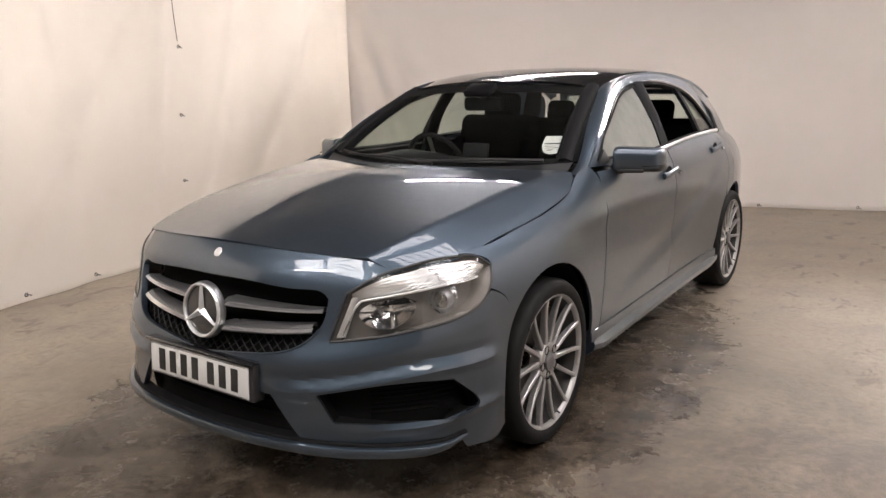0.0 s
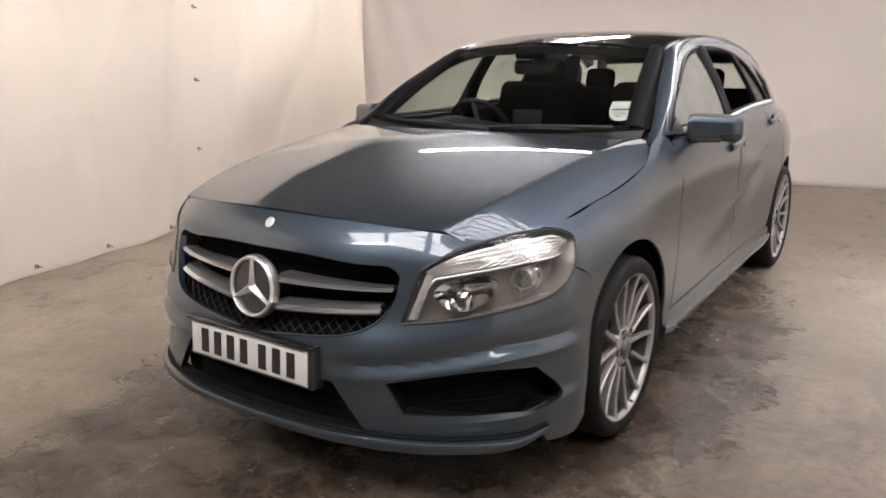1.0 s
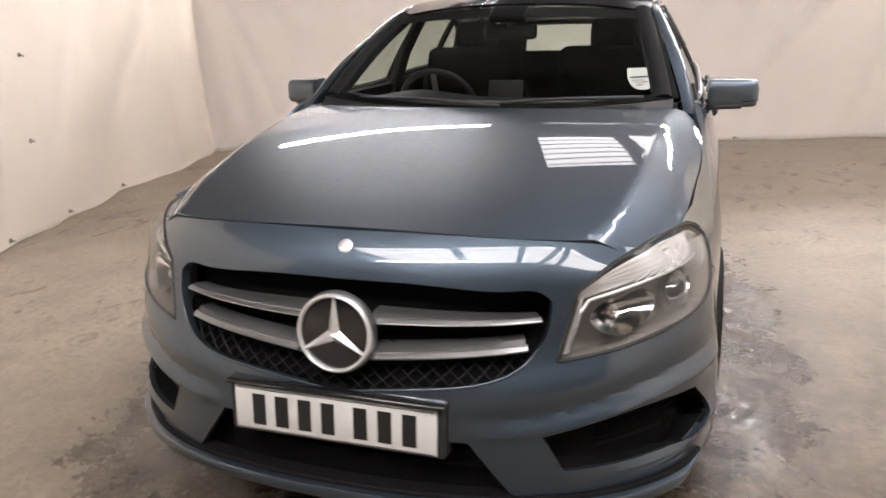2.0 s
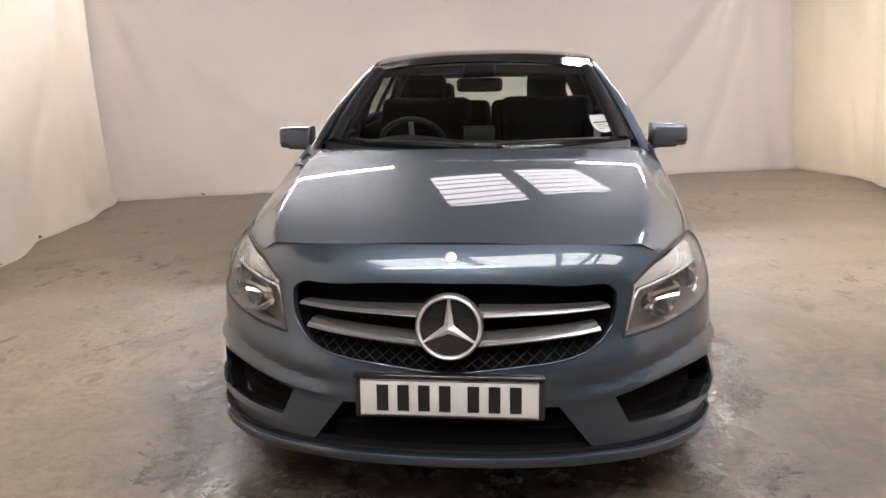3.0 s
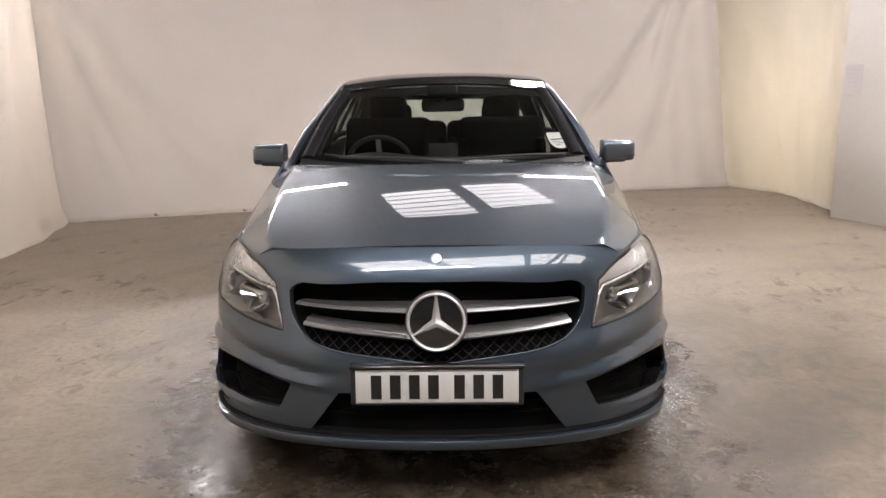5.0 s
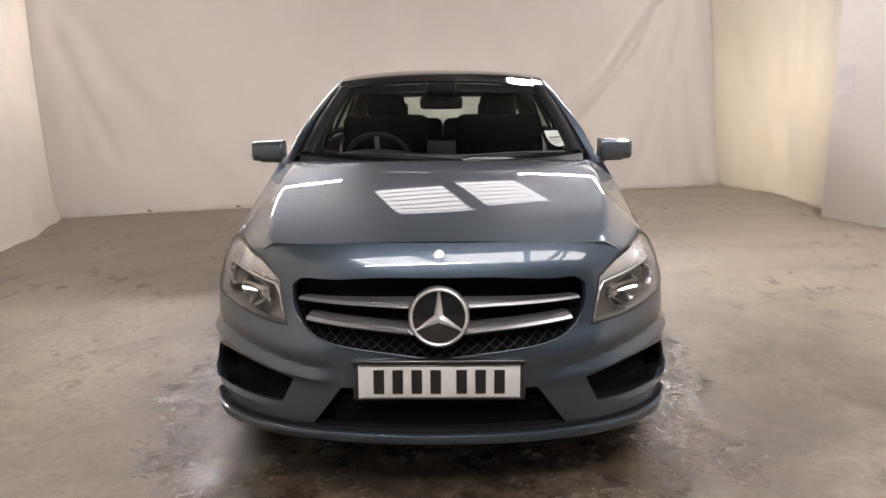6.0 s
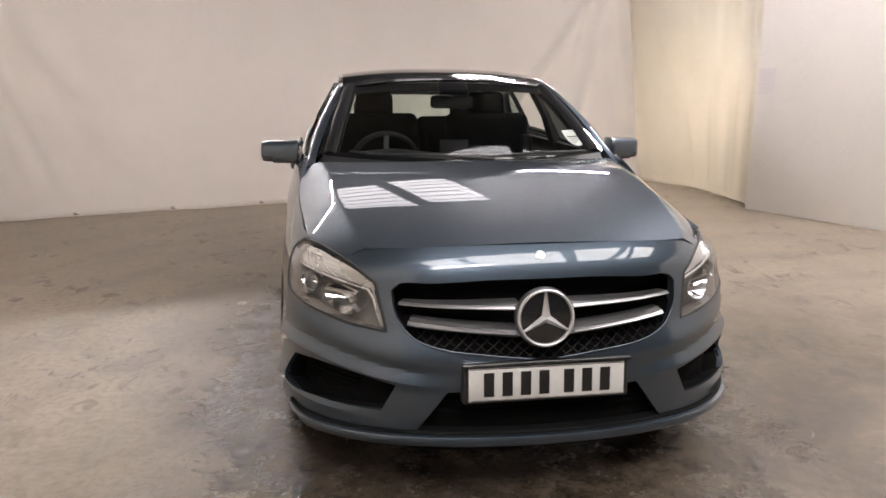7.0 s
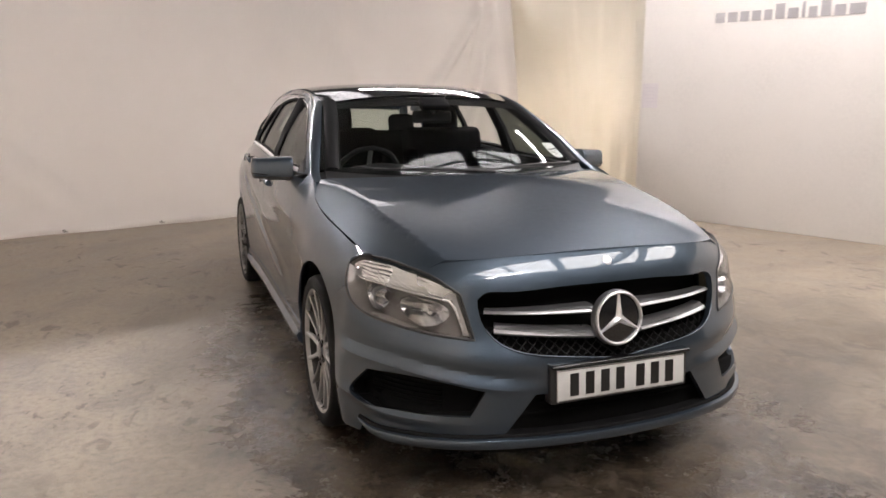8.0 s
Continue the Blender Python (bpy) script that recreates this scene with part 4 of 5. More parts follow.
def cabin_top():
    glass = panel("windscreen", screen_surf, flow([(-1.03, 0), (1.03, 0)], [(1.03, 0), (1.03, 1)], [(1.03, 1), (-1.03, 1)], [(-1.03, 1), (-1.03, 0)], step=.04), GLASS, car, step=.05, thick=.005, face=(0, 1.6, .8), label="clear windscreen glass with a black edge")
    glass.visible_shadow = False
    border = flow([(-1.03, 0), (1.03, 0)], [(1.03, 0), (1.03, 1)], [(1.03, 1), (-1.03, 1)], [(-1.03, 1), (-1.03, 0)], step=.03)
    hole = flow([(-.90, .05), (.90, .05)], [(.90, .05), (.90, .875)], [(.90, .875), (-.90, .875)], [(-.90, .875), (-.90, .05)], step=.03)
    panel("screen_border", screen_surf, border, PILLAR, glass, holes=[hole], step=.04, thick=.003, lift=-.007, face=(0, 1.6, .8), label="black printed edge")
    panel("roof_glass", roof_surf, flow([(-.985, 1.06), (.985, 1.06)], [(.985, 1.06), (.985, 1.84)], [(.985, 1.84), (-.985, 1.84)], [(-.985, 1.84), (-.985, 1.06)], step=.04), ROOFGLASS, car, step=.045, thick=.01, face=(0, 1.6, .8), label="dark panoramic roof glass")
    panel("roof", roof_surf, flow([(-.985, 1.85), (.985, 1.85)], [(.985, 1.85), (.985, 2.93)], [(.985, 2.93), (.6, 3.03), (0, 3.06), (-.6, 3.03), (-.985, 2.93)], [(-.985, 2.93), (-.985, 1.85)], step=.05), PAINT, car, step=.06, thick=.02, face=(0, 1.6, .8))
    for sgn in (1, -1):
        cabin_side(sgn)
        rail(sgn)


cabin_top()


def cowl_and_wipers():
    """Black cowl tray between bonnet and glass, with two wiper arms lying on it."""
    a = np.linspace(-1, 1, 41)
    rows_ = []
    for d, h in ((-.075, -.055), (-.03, -.035), (.0, -.012), (.02, .003), (.035, .008)):
        p = screen_surf(a, 0 * a)
        rows_.append(p + np.stack([0 * a, 0 * a + d, 0 * a + h], -1))
    grid("cowl", np.stack(rows_, 1), BLACK, car, thick=.004, away=(0, .5, 0), label="black plastic scuttle panel")
    for x0, x1, b0, b1 in ((.10, -.50, -.015, .0), (.60, .04, -.015, .0)):
        t = np.linspace(0, 1, 15)
        p = screen_surf((x0 + (x1 - x0) * t) / .705, b0 + (b1 - b0) * t + .03 * np.sin(3.1 * t))
        w = bar("wiper", p + (0, -.010, .016), np.linspace(.009, .004, 15), BLACK, car, n=8)
        bar("blade", screen_surf((x0 - .02 + (x1 - .06 - x0) * t) / .705, b0 + .012 + .035 * t) + (0, -.006, .010), .005, BLACK, w, n=6)


cowl_and_wipers()


def tail():
    """Rear end: bumper and tailgate below the glass, glass, and roof spoiler."""
    r = [(0, 3.43), (.35, 3.41), (.58, 3.34), (.71, 3.24), (.775, 3.10), (.80, 3.02)]
    ring_ = [(-x, y) for x, y in r[:0:-1]] + r
    run_ = np.r_[0, np.cumsum(np.hypot(*np.diff(np.array(ring_).T)))]
    c = spline([(s, x, y) for s, (x, y) in zip(run_, ring_)])
    s = np.linspace(0, run_[-1], 61)
    ins = spline([(.22, .05), (.35, .01), (.5, 0), (.66, .03), (.78, .10), (.95, .26), (1.03, .36)])
    prof = []
    for z in (.22, .30, .40, .5, .6, .7, .8, .9, .98):
        p = c(s)
        k = 1 - float(ins(z)) * .9
        prof.append(np.column_stack([p[:, 0] * (1 - float(ins(z)) * .5), 3.0 + (p[:, 1] - 3.0) * k, 0 * s + z]))
    grid("tailgate", np.stack(prof, 1), PAINT, car, thick=.03, away=(0, 2, .6), label="painted tailgate and rear bumper")
    a = np.linspace(-1, 1, 15)
    b = np.linspace(0, 1, 7)
    A, B = np.meshgrid(a, b, indexing="ij")
    pts = np.stack([A * (.64 - .12 * B), 3.30 - .27 * B - .05 * A * A, .985 + .305 * B - .02 * A * A], -1)
    hole_pts = np.stack([A * (.55 - .10 * B), 3.285 - .24 * B - .05 * A * A, 1.01 + .25 * B - .01 * A * A], -1)
    g = grid("rear_window", hole_pts, SIDE_GLASS, car, thick=.004, away=(0, 2, .8), label="greenish rear glass")
    g.visible_shadow = False
    loop_o = np.concatenate([pts[:, 0], pts[-1, 1:], pts[-2::-1, -1], pts[0, -2:0:-1]])
    loop_i = np.concatenate([hole_pts[:, 0], hole_pts[-1, 1:], hole_pts[-2::-1, -1], hole_pts[0, -2:0:-1]])
    grid("tailgate_frame", np.stack([loop_o, (loop_o + loop_i) / 2 + (0, .01, .01), loop_i, loop_i - (0, .03, .01)], 1), PAINT, car, close_u=True)


tail()


def underbody():
    """Dark floor pan, engine bay and wheel houses behind the skin."""
    bm = bmesh.new()
    box(bm, (1.46, 1.72, .06), (0, 1.37, .20), .01)
    box(bm, (1.0, 3.9, .08), (0, 1.35, .19), .01)
    box(bm, (1.0, .95, .40), (0, -.28, .42), .03)
    box(bm, (1.30, .06, .62), (0, .47, .60), .01)
    box(bm, (1.36, .06, .50), (0, 2.98, .62), .01)
    part("floor_pan", bm, DARK, car, "black underbody")
    for sgn in (1, -1):
        for c in (ARCH_F, ARCH_R):
            a = np.radians(np.linspace(-9, 189, 30))
            y, z = c[0] + (ARCH_RAD + .012) * np.cos(a), c[1] + (ARCH_RAD + .012) * np.sin(a)
            x = np.array([.50, .56, .70, .80, .845])
            pts = np.stack([np.column_stack([0 * y + sgn * k, y, z]) for k in x], 1)
            pts[:, 0, 1:] = (np.array([c[0], c[1]]) + (pts[:, 0, 1:] - np.array([c[0], c[1]])) * .2)
            grid("wheel_house", pts, DARK, car, thick=.006, away=(0, c[0], c[1]))


underbody()

# ---- wheels ----
WHEEL_R, RIM_R = .308, .250


def wheel_build():
    w = new("wheel")
    w.parent = car
    tagged(w, "low-profile tyre on a dusty silver multi-spoke alloy wheel")
    tyre = [(-.105, .245), (-.112, .262), (-.114, .281), (-.106, .297), (-.088, .306), (-.03, .308), (.03, .308), (.088, .306), (.106, .297), (.114, .281), (.112, .262), (.105, .248), (.098, .243)]
    grid("tyre", lathe(tyre, 72), RUBBER, w, close_u=True, sharp=50)
    rim = [(-.10, .225), (-.02, .222), (.05, .228), (.088, .238), (.099, .240), (.104, .245), (.107, .250), (.103, .254), (.094, .254)]
    grid("rim", lathe(rim[3:], 72), RIM, w, close_u=True, sharp=40)
    grid("rim_barrel", lathe(rim[:4], 72), SHADED_BARREL, w, close_u=True)
    hub = [(.045, .075), (.075, .072), (.088, .066), (.092, .056), (.090, .040), (.088, .034)]
    grid("hub", lathe(hub, 40), RIM, w, close_u=True)
    grid("hub_cap", lathe([(.086, .034), (.098, .033), (.101, .028), (.102, .012), (.102, 0)], 32), SILVER, w, close_u=True, label="round silver centre cap")
    for i in range(14):
        a = 2 * math.pi * (i + .25) / 14
        d, n = np.array([0, math.cos(a), math.sin(a)]), np.array([0, -math.sin(a), math.cos(a)])
        rows_ = []
        for r, x, half, deep in ((.060, .084, .0120, .03), (.085, .088, .0095, .03), (.11, .089, .0082, .028), (.15, .090, .0078, .026), (.20, .095, .0076, .024), (.232, .101, .0082, .022), (.247, .104, .010, .018)):
            sec = [(x - deep, -half * .6), (x - .004, -half), (x, -half * .65), (x, half * .65), (x - .004, half), (x - deep, half * .6)]
            rows_.append([np.array([sx, 0, 0]) + d * r + n * sy for sx, sy in sec])
        grid("spoke", np.array(rows_), RIM, w, close_v=True, sharp=40)
    for i in range(5):
        a = 2 * math.pi * (i + .4) / 5
        c = np.array([0, .052 * math.cos(a), .052 * math.sin(a)])
        grid("bolt_recess", lathe([(.078, 0), (.078, .0125), (.0935, .0148), (.0925, .017)], 16) + c, DARK, w, close_u=True)
        grid("wheel_bolt", lathe([(.078, .008), (.086, .008), (.089, .006), (.089, 0)], 8) + c, IRON, w, close_u=True)
    disc = [(-.01, .05), (.0, .07), (.0, .148), (-.006, .150), (-.03, .150), (-.03, .05)]
    grid("brake_disc", lathe(disc, 56), IRON, w, close_u=True)
    bm = bmesh.new()
    box(bm, (.09, .11, .20), (-.005, .125, .03), .02, 3)
    part("brake_caliper", bm, IRON, w)
    bar("valve", [(.098, .0, -.222), (.108, .0, -.226), (.112, 0, -.228)], .004, BLACK, w, n=8)
    return w


wheel = wheel_build()
for piece in wheel.children:
    piece.data.transform(Matrix.Diagonal((1, 1.058, 1.058, 1)))
WHEEL_Z = FLOOR_Z + 1.058 * WHEEL_R
wheel.matrix_basis = pose(.776, .035, WHEEL_Z, 14)
for x, y, a, t in ((.776, 2.72, 40, 0), (-.770, .035, 20, 180), (-.776, 2.72, 5, 180)):
    copy_thing(wheel, pose(x, y, WHEEL_Z, 0, 0, t) @ pose(0, 0, 0, a))


# ---- grille, emblem, plate ----
def surf_strip(s0, s1, rows_, n=40, sgn=1):
    """Points of a strip along the fascia: rows of (height at both ends, lift at both ends)."""
    t = np.linspace(0, 1, n)
    s = s0 + (s1 - s0) * t
    out = []
    for za, zb, la, lb in rows_:
        z = za + (zb - za) * t
        p = fascia(s, z)
        nn = normals(fascia, s, z)
        nn *= np.sign(-nn[:, 1:2] + 1e-9)
        out.append(p + nn * (la + (lb - la) * t)[:, None])
    return np.stack(out, 1) * (sgn, 1, 1)


def grille():
    for sgn in (1, -1):
        for (zo, zi, ho, hi, s0) in ((.655, .643, .010, .034, .500), (.594, .562, .022, .034, .462)):
            rows_ = [(zo + ho * .9, zi + hi * .75, -.060, -.050), (zo + ho * .6, zi + hi * .5, -.028, -.012), (zo + ho * .1, zi + hi * .12, -.018, .002), (zo - ho * .5, zi - hi * .32, -.018, .004), (zo - ho * .7, zi - hi * .45, -.030, -.010), (zo - ho * .7, zi - hi * .45, -.060, -.050)]
            grid("grille_slat", surf_strip(s0, .085, rows_, 40, sgn), SILVER, bumper, close_v=True, sharp=35, label="silver grille blade")
            ho, hi = max(ho, .019), max(hi * .75, .024)
            strip = [(zo + ho * .12, zi + hi * .06, -.0200, .001), (zo - ho * .10, zi - hi * .08, -.0140, .0065), (zo - ho * .38, zi - hi * .28, -.0085, .0125), (zo - ho * .54, zi - hi * .38, -.0110, .0100), (zo - ho * .56, zi - hi * .40, -.0200, .001)]
            grid("chrome_edge", surf_strip(s0 + .004, .10, strip, 40, sgn), BRIGHT, bumper, label="bright chrome blade edge")
    # lattice below the blades
    bm_pts, faces = [], []
    for k in (-1, 1):
        for i in range(-16, 17):
            c = i * .042
            t = np.linspace(-.07, .09, 9)
            s, z = c + k * t * 1.15, .52 + t
            ok = (z < .60) & (np.abs(s) < .50) & (z > .455 + .17 * np.abs(s) ** 1.5)
            if ok.sum() < 2:
                continue
            p = fascia(s[ok], z[ok])
            n = normals(fascia, s[ok], z[ok])
            n *= np.sign(-n[:, 1:2])
            q = tube(p - n * (.040 + .003 * k), .0023, 5)
            base = len(bm_pts)
            bm_pts += [tuple(v) for v in q.reshape(-1, 3)]
            m = len(q)
            faces += [(base + a * 5 + b, base + (a + 1) * 5 + b, base + (a + 1) * 5 + (b + 1) % 5, base + a * 5 + (b + 1) % 5) for a in range(m - 1) for b in range(5)]
    link("grille_mesh", bm_pts, faces, MESH, bumper, "black diamond lattice")
    panel("grille_backing", fascia, flow([(-.50, .47), (.50, .47)], [(.50, .47), (.50, .60)], [(.50, .60), (-.50, .60)], [(-.50, .60), (-.50, .47)]), DARK, bumper, lift=-.055, thick=.003, step=.05, label="dark lattice backing")
    # bright hairline round the opening
    gl = flow(GRILLE_HALF[:5], GRILLE_HALF[4:], step=.02)
    low = gl[gl[:, 1] < .60]
    full = np.concatenate([low, [[0, .472]], low[::-1] * (-1, 1)])
    bar("grille_edge", fascia(full[:, 0], full[:, 1]) + (0, -.001, 0), .0035, PAINT, bumper, n=8)


grille()


def emblem():
    """Round emblem: a ring, a dark disc and three plain arms."""
    c = np.array([0, -.893, .610])
    tilt = Matrix.Rotation(radians(-7), 4, "X")

    def put(p):
        return np.array([tuple(tilt @ Vector(v)) for v in np.asarray(p).reshape(-1, 3)]).reshape(np.shape(p)) + c

    collar = lathe([(.026, .100), (.020, .100), (.012, .0995), (.005, .097), (.004, .092)], 56, "y")
    e = grid("emblem", put(collar), SILVER, bumper, close_u=True, label="silver surround of the round emblem")
    ring_ = np.array([(.004 - .009 * math.sin(a), .090 + .0055 * math.cos(a)) for a in np.linspace(0, 2 * math.pi, 14)])
    grid("ring", put(lathe(ring_, 64, "y")), SATIN, e, close_u=True, label="bright chrome ring")
    grid("disc", put(lathe([(.008, .087), (.006, .05), (.005, 0)], 48, "y")), GLOSS, e, close_u=True, label="dark emblem disc")
    for k in range(3):
        a = math.pi / 2 + k * 2 * math.pi / 3
        d, n = np.array([math.cos(a), 0, math.sin(a)]), np.array([-math.sin(a), 0, math.cos(a)])
        pts = []
        for r, h, o in ((-.004, .016, -.010), (.02, .0125, -.010), (.055, .0075, -.008), (.086, .0036, -.006)):
            pts.append([d * r - n * h + (0, .003, 0), d * r + np.array([0, o, 0]), d * r + n * h + (0, .003, 0)])
        grid("arm", put(np.array(pts)), SATIN, e, sharp=20, label="plain tapered chrome arm")
    badge = fascia(np.float64(0), np.float64(.797))
    n = normals(fascia, np.array([0.0]), np.array([.797]))[0]
    n = n * np.sign(n[2])
    side_, q = np.array([1.0, 0, 0]), np.linspace(0, 2 * math.pi, 32, endpoint=False)
    up_ = np.cross(n, side_)
    rows_ = [badge + n * h + r * (np.cos(q)[:, None] * side_ + np.sin(q)[:, None] * up_) for h, r in ((-.004, .018), (.001, .0175), (.003, .014), (.002, .001))]
    grid("bonnet_badge", np.stack(rows_, 1), SATIN, bumper, close_u=True, label="small round silver badge")


emblem()


def plate():
    c = Vector((0, -.929, .407))
    tilt = Matrix.Rotation(radians(-4), 4, "X")
    p = boxed("number_plate", (.520, .006, .111), c, PLATE, bumper, .002, tilt, "white front plate in a black holder")
    bm = bmesh.new()
    box(bm, (.556, .05, .134), (0, -.899, .406), .008, 3, tilt)
    part("plate_holder", bm, BLACK, p, "black plate plinth")
    bm = bmesh.new()
    box(bm, (.560, .056, .012), (0, -.910, .4735), .006, 3, tilt)
    part("holder_lip", bm, GLOSS, p)
    x = -.219
    for i in range(7):
        boxed("plate_bar", (.034, .0016, .079), c + tilt @ Vector((x + .025, -.0040, 0)), INK, p, 0, tilt)
        x += .061 + (.022 if i == 3 else 0)
    for z in (-.052, .052):
        boxed("plate_line", (.508, .0012, .0014), c + tilt @ Vector((0, -.0036, z)), INK, p, 0, tilt)


plate()


def intake_details():
    for sgn in (1, -1):
        for i in range(7):
            z = .305 + i * .0165
            grid("intake_louvre", surf_strip(.60, 1.015 - .01 * i, [(z + .004, z + .004, -.073, -.073), (z, z, -.068, -.066), (z - .004, z - .004, -.073, -.073)], 14, sgn), DARK, bumper, sharp=30)
    for z in (.285, .325):
        grid("lower_bar", surf_strip(-.42, .42, [(z + .008, z + .008, -.066, -.066), (z + .004, z + .004, -.050, -.050), (z - .006, z - .006, -.050, -.050), (z - .008, z - .008, -.066, -.066)], 40), DARK, bumper, sharp=30)


intake_details()


# ---- headlights ----
def headlight(sgn):
    loop = flow([LAMP_TIP, LAMP_IN], LAMP_TOP, LAMP_LOW, step=.016)
    cen = loop.mean(0)
    lens = panel("headlight", fascia, loop, LENS, car, step=.025, thick=.003, lift=.001, side=sgn, label="clear headlight with chrome reflectors, slightly hazed")
    lens.visible_shadow = False

    def at(l, lift):
        p = fascia(l[:, 0], l[:, 1])
        n = normals(fascia, l[:, 0], l[:, 1])
        n *= np.sign(np.sum(n * (p - np.array([0, 1.3, .5])), -1, keepdims=True))
        return (p + n * lift) * (sgn, 1, 1)

    bar("seal", at(loop, .000), .0045, BLACK, lens, n=6, close=True, label="black rubber seal")
    deep = cen + (loop - cen) * .93
    wall = np.stack([at(loop, -.006), at(cen + (loop - cen) * .97, -.03), at(deep, -.075)], 1)
    grid("housing_wall", wall, LAMPGREY, lens, close_u=True)
    panel("housing", fascia, deep, LAMPGREY, lens, step=.03, thick=.003, lift=-.075, side=sgn, label="dull grey lamp housing")
    # fluted bright brow along the upper edge, and the inner upright light strip
    brow_low = spline([(.60, .682), (.75, .700), (.95, .718), (1.16, .730)])
    top = spline(LAMP_TOP)
    s = np.linspace(.612, 1.165, 60)
    rows_ = []
    for k in np.linspace(0, 1, 26):
        z = (top(s) - .010) * k + brow_low(s) * (1 - k)
        lift = -.040 + .026 * k + .0016 * np.abs(np.sin(6 * math.pi * k + 4.0 * s)) + .0012 * np.sin(46 * s + 3 * k)
        p = fascia(s, z)
        n = normals(fascia, s, z)
        n *= np.sign(np.sum(n * (p - np.array([0, 1.3, .5])), -1, keepdims=True))
        rows_.append((p + n * lift[:, None]) * (sgn, 1, 1))
    grid("brow_reflector", np.stack(rows_, 1), FLUTE, lens, sharp=25, label="fluted chrome light strip")
    t = np.linspace(0, 1, 20)
    a, b = np.array(LAMP_TIP) + (.020, .012), np.array(LAMP_IN) + (.016, -.012)
    cols = []
    for w, l in ((0, -.016), (.5, -.022), (1.0, -.042)):
        q = a + (b - a) * t[:, None] + np.array([.026, .002]) * w
        cols.append(at(q, l))
    grid("light_guide", np.stack(cols, 1), SATIN, lens, label="bright inner light strip")
    # thin bright line under the brow, bending down the inner edge
    edge_s = np.linspace(1.13, .640, 24)
    line = np.concatenate([np.column_stack([edge_s, brow_low(edge_s) - .004]), [(.612, .655), (.592, .610), (.572, .580)]])
    bar("light_line", at(line, -.030), .0042, FLUTE, lens, n=8, label="bright light line")
    # fine bright ribs in the outer corner
    for k in range(5):
        q = np.linspace(0, 1, 10)
        rib_s = 1.115 - .045 * k - (.20 - .01 * k) * q
        rib_z = top(rib_s) * (1 - q) + brow_low(rib_s) * q - .010 * (1 - q) + .004
        bar("lamp_rib", at(np.column_stack([rib_s, rib_z]), -.020), .0018, FLUTE, lens, n=6)
    # two bowls
    for name, (sc, zc), (rw, rh), deep_ in (("main_reflector", (.735, .640), (.098, .046), .055), ("projector_bowl", (.945, .668), (.062, .042), .06)):
        p = fascia(np.float64(sc), np.float64(zc))
        rr = np.linspace(1, 0, 8)
        th = np.linspace(0, 2 * math.pi, 33)[:-1]
        pts = []
        for r in rr:
            sh = sc + rw * r * np.cos(th) * (1 + .25 * np.sin(th))
            zz = zc + rh * r * np.sin(th) + .10 * (sh - sc)
            q = np.column_stack([sh, zz])
            pts.append(at(q, -.022 - deep_ * (1 - r * r)))
        grid(name, np.stack(pts, 1), CHROME, lens, close_u=True, label="chrome reflector bowl")
        if name == "projector_bowl":
            eye = at(np.array([[sc, zc]]), -.045)[0]
            ball = lathe([(.012, .030), (-.006, .029), (-.018, .022), (-.024, .012), (-.026, 0)], 28, "y")
            grid("projector_lens", ball + eye, LENS, lens, close_u=True, label="round glass projector")
            grid("projector_ring", lathe([(.03, .034), (.0, .034), (-.008, .032), (-.006, .029)], 28, "y") + eye, SILVER, lens, close_u=True)
        else:
            eye = at(np.array([[sc - .012, zc]]), -.060)[0]
            grid("bulb_shield", lathe([(.03, .016), (-.014, .016), (-.020, .012), (-.022, 0)], 20, "y") + eye, CHROME, lens, close_u=True)
    # dark slot between the bowls
    panel("shade_plate", fascia, flow([(.690, .668), (.80, .690)], [(.80, .690), (.845, .672)], [(.845, .672), (.80, .668)], [(.80, .668), (.690, .668)], step=.012), DARK, lens, step=.02, thick=.003, lift=-.030, side=sgn)
    return lens


for sgn in (1, -1):
    headlight(sgn)


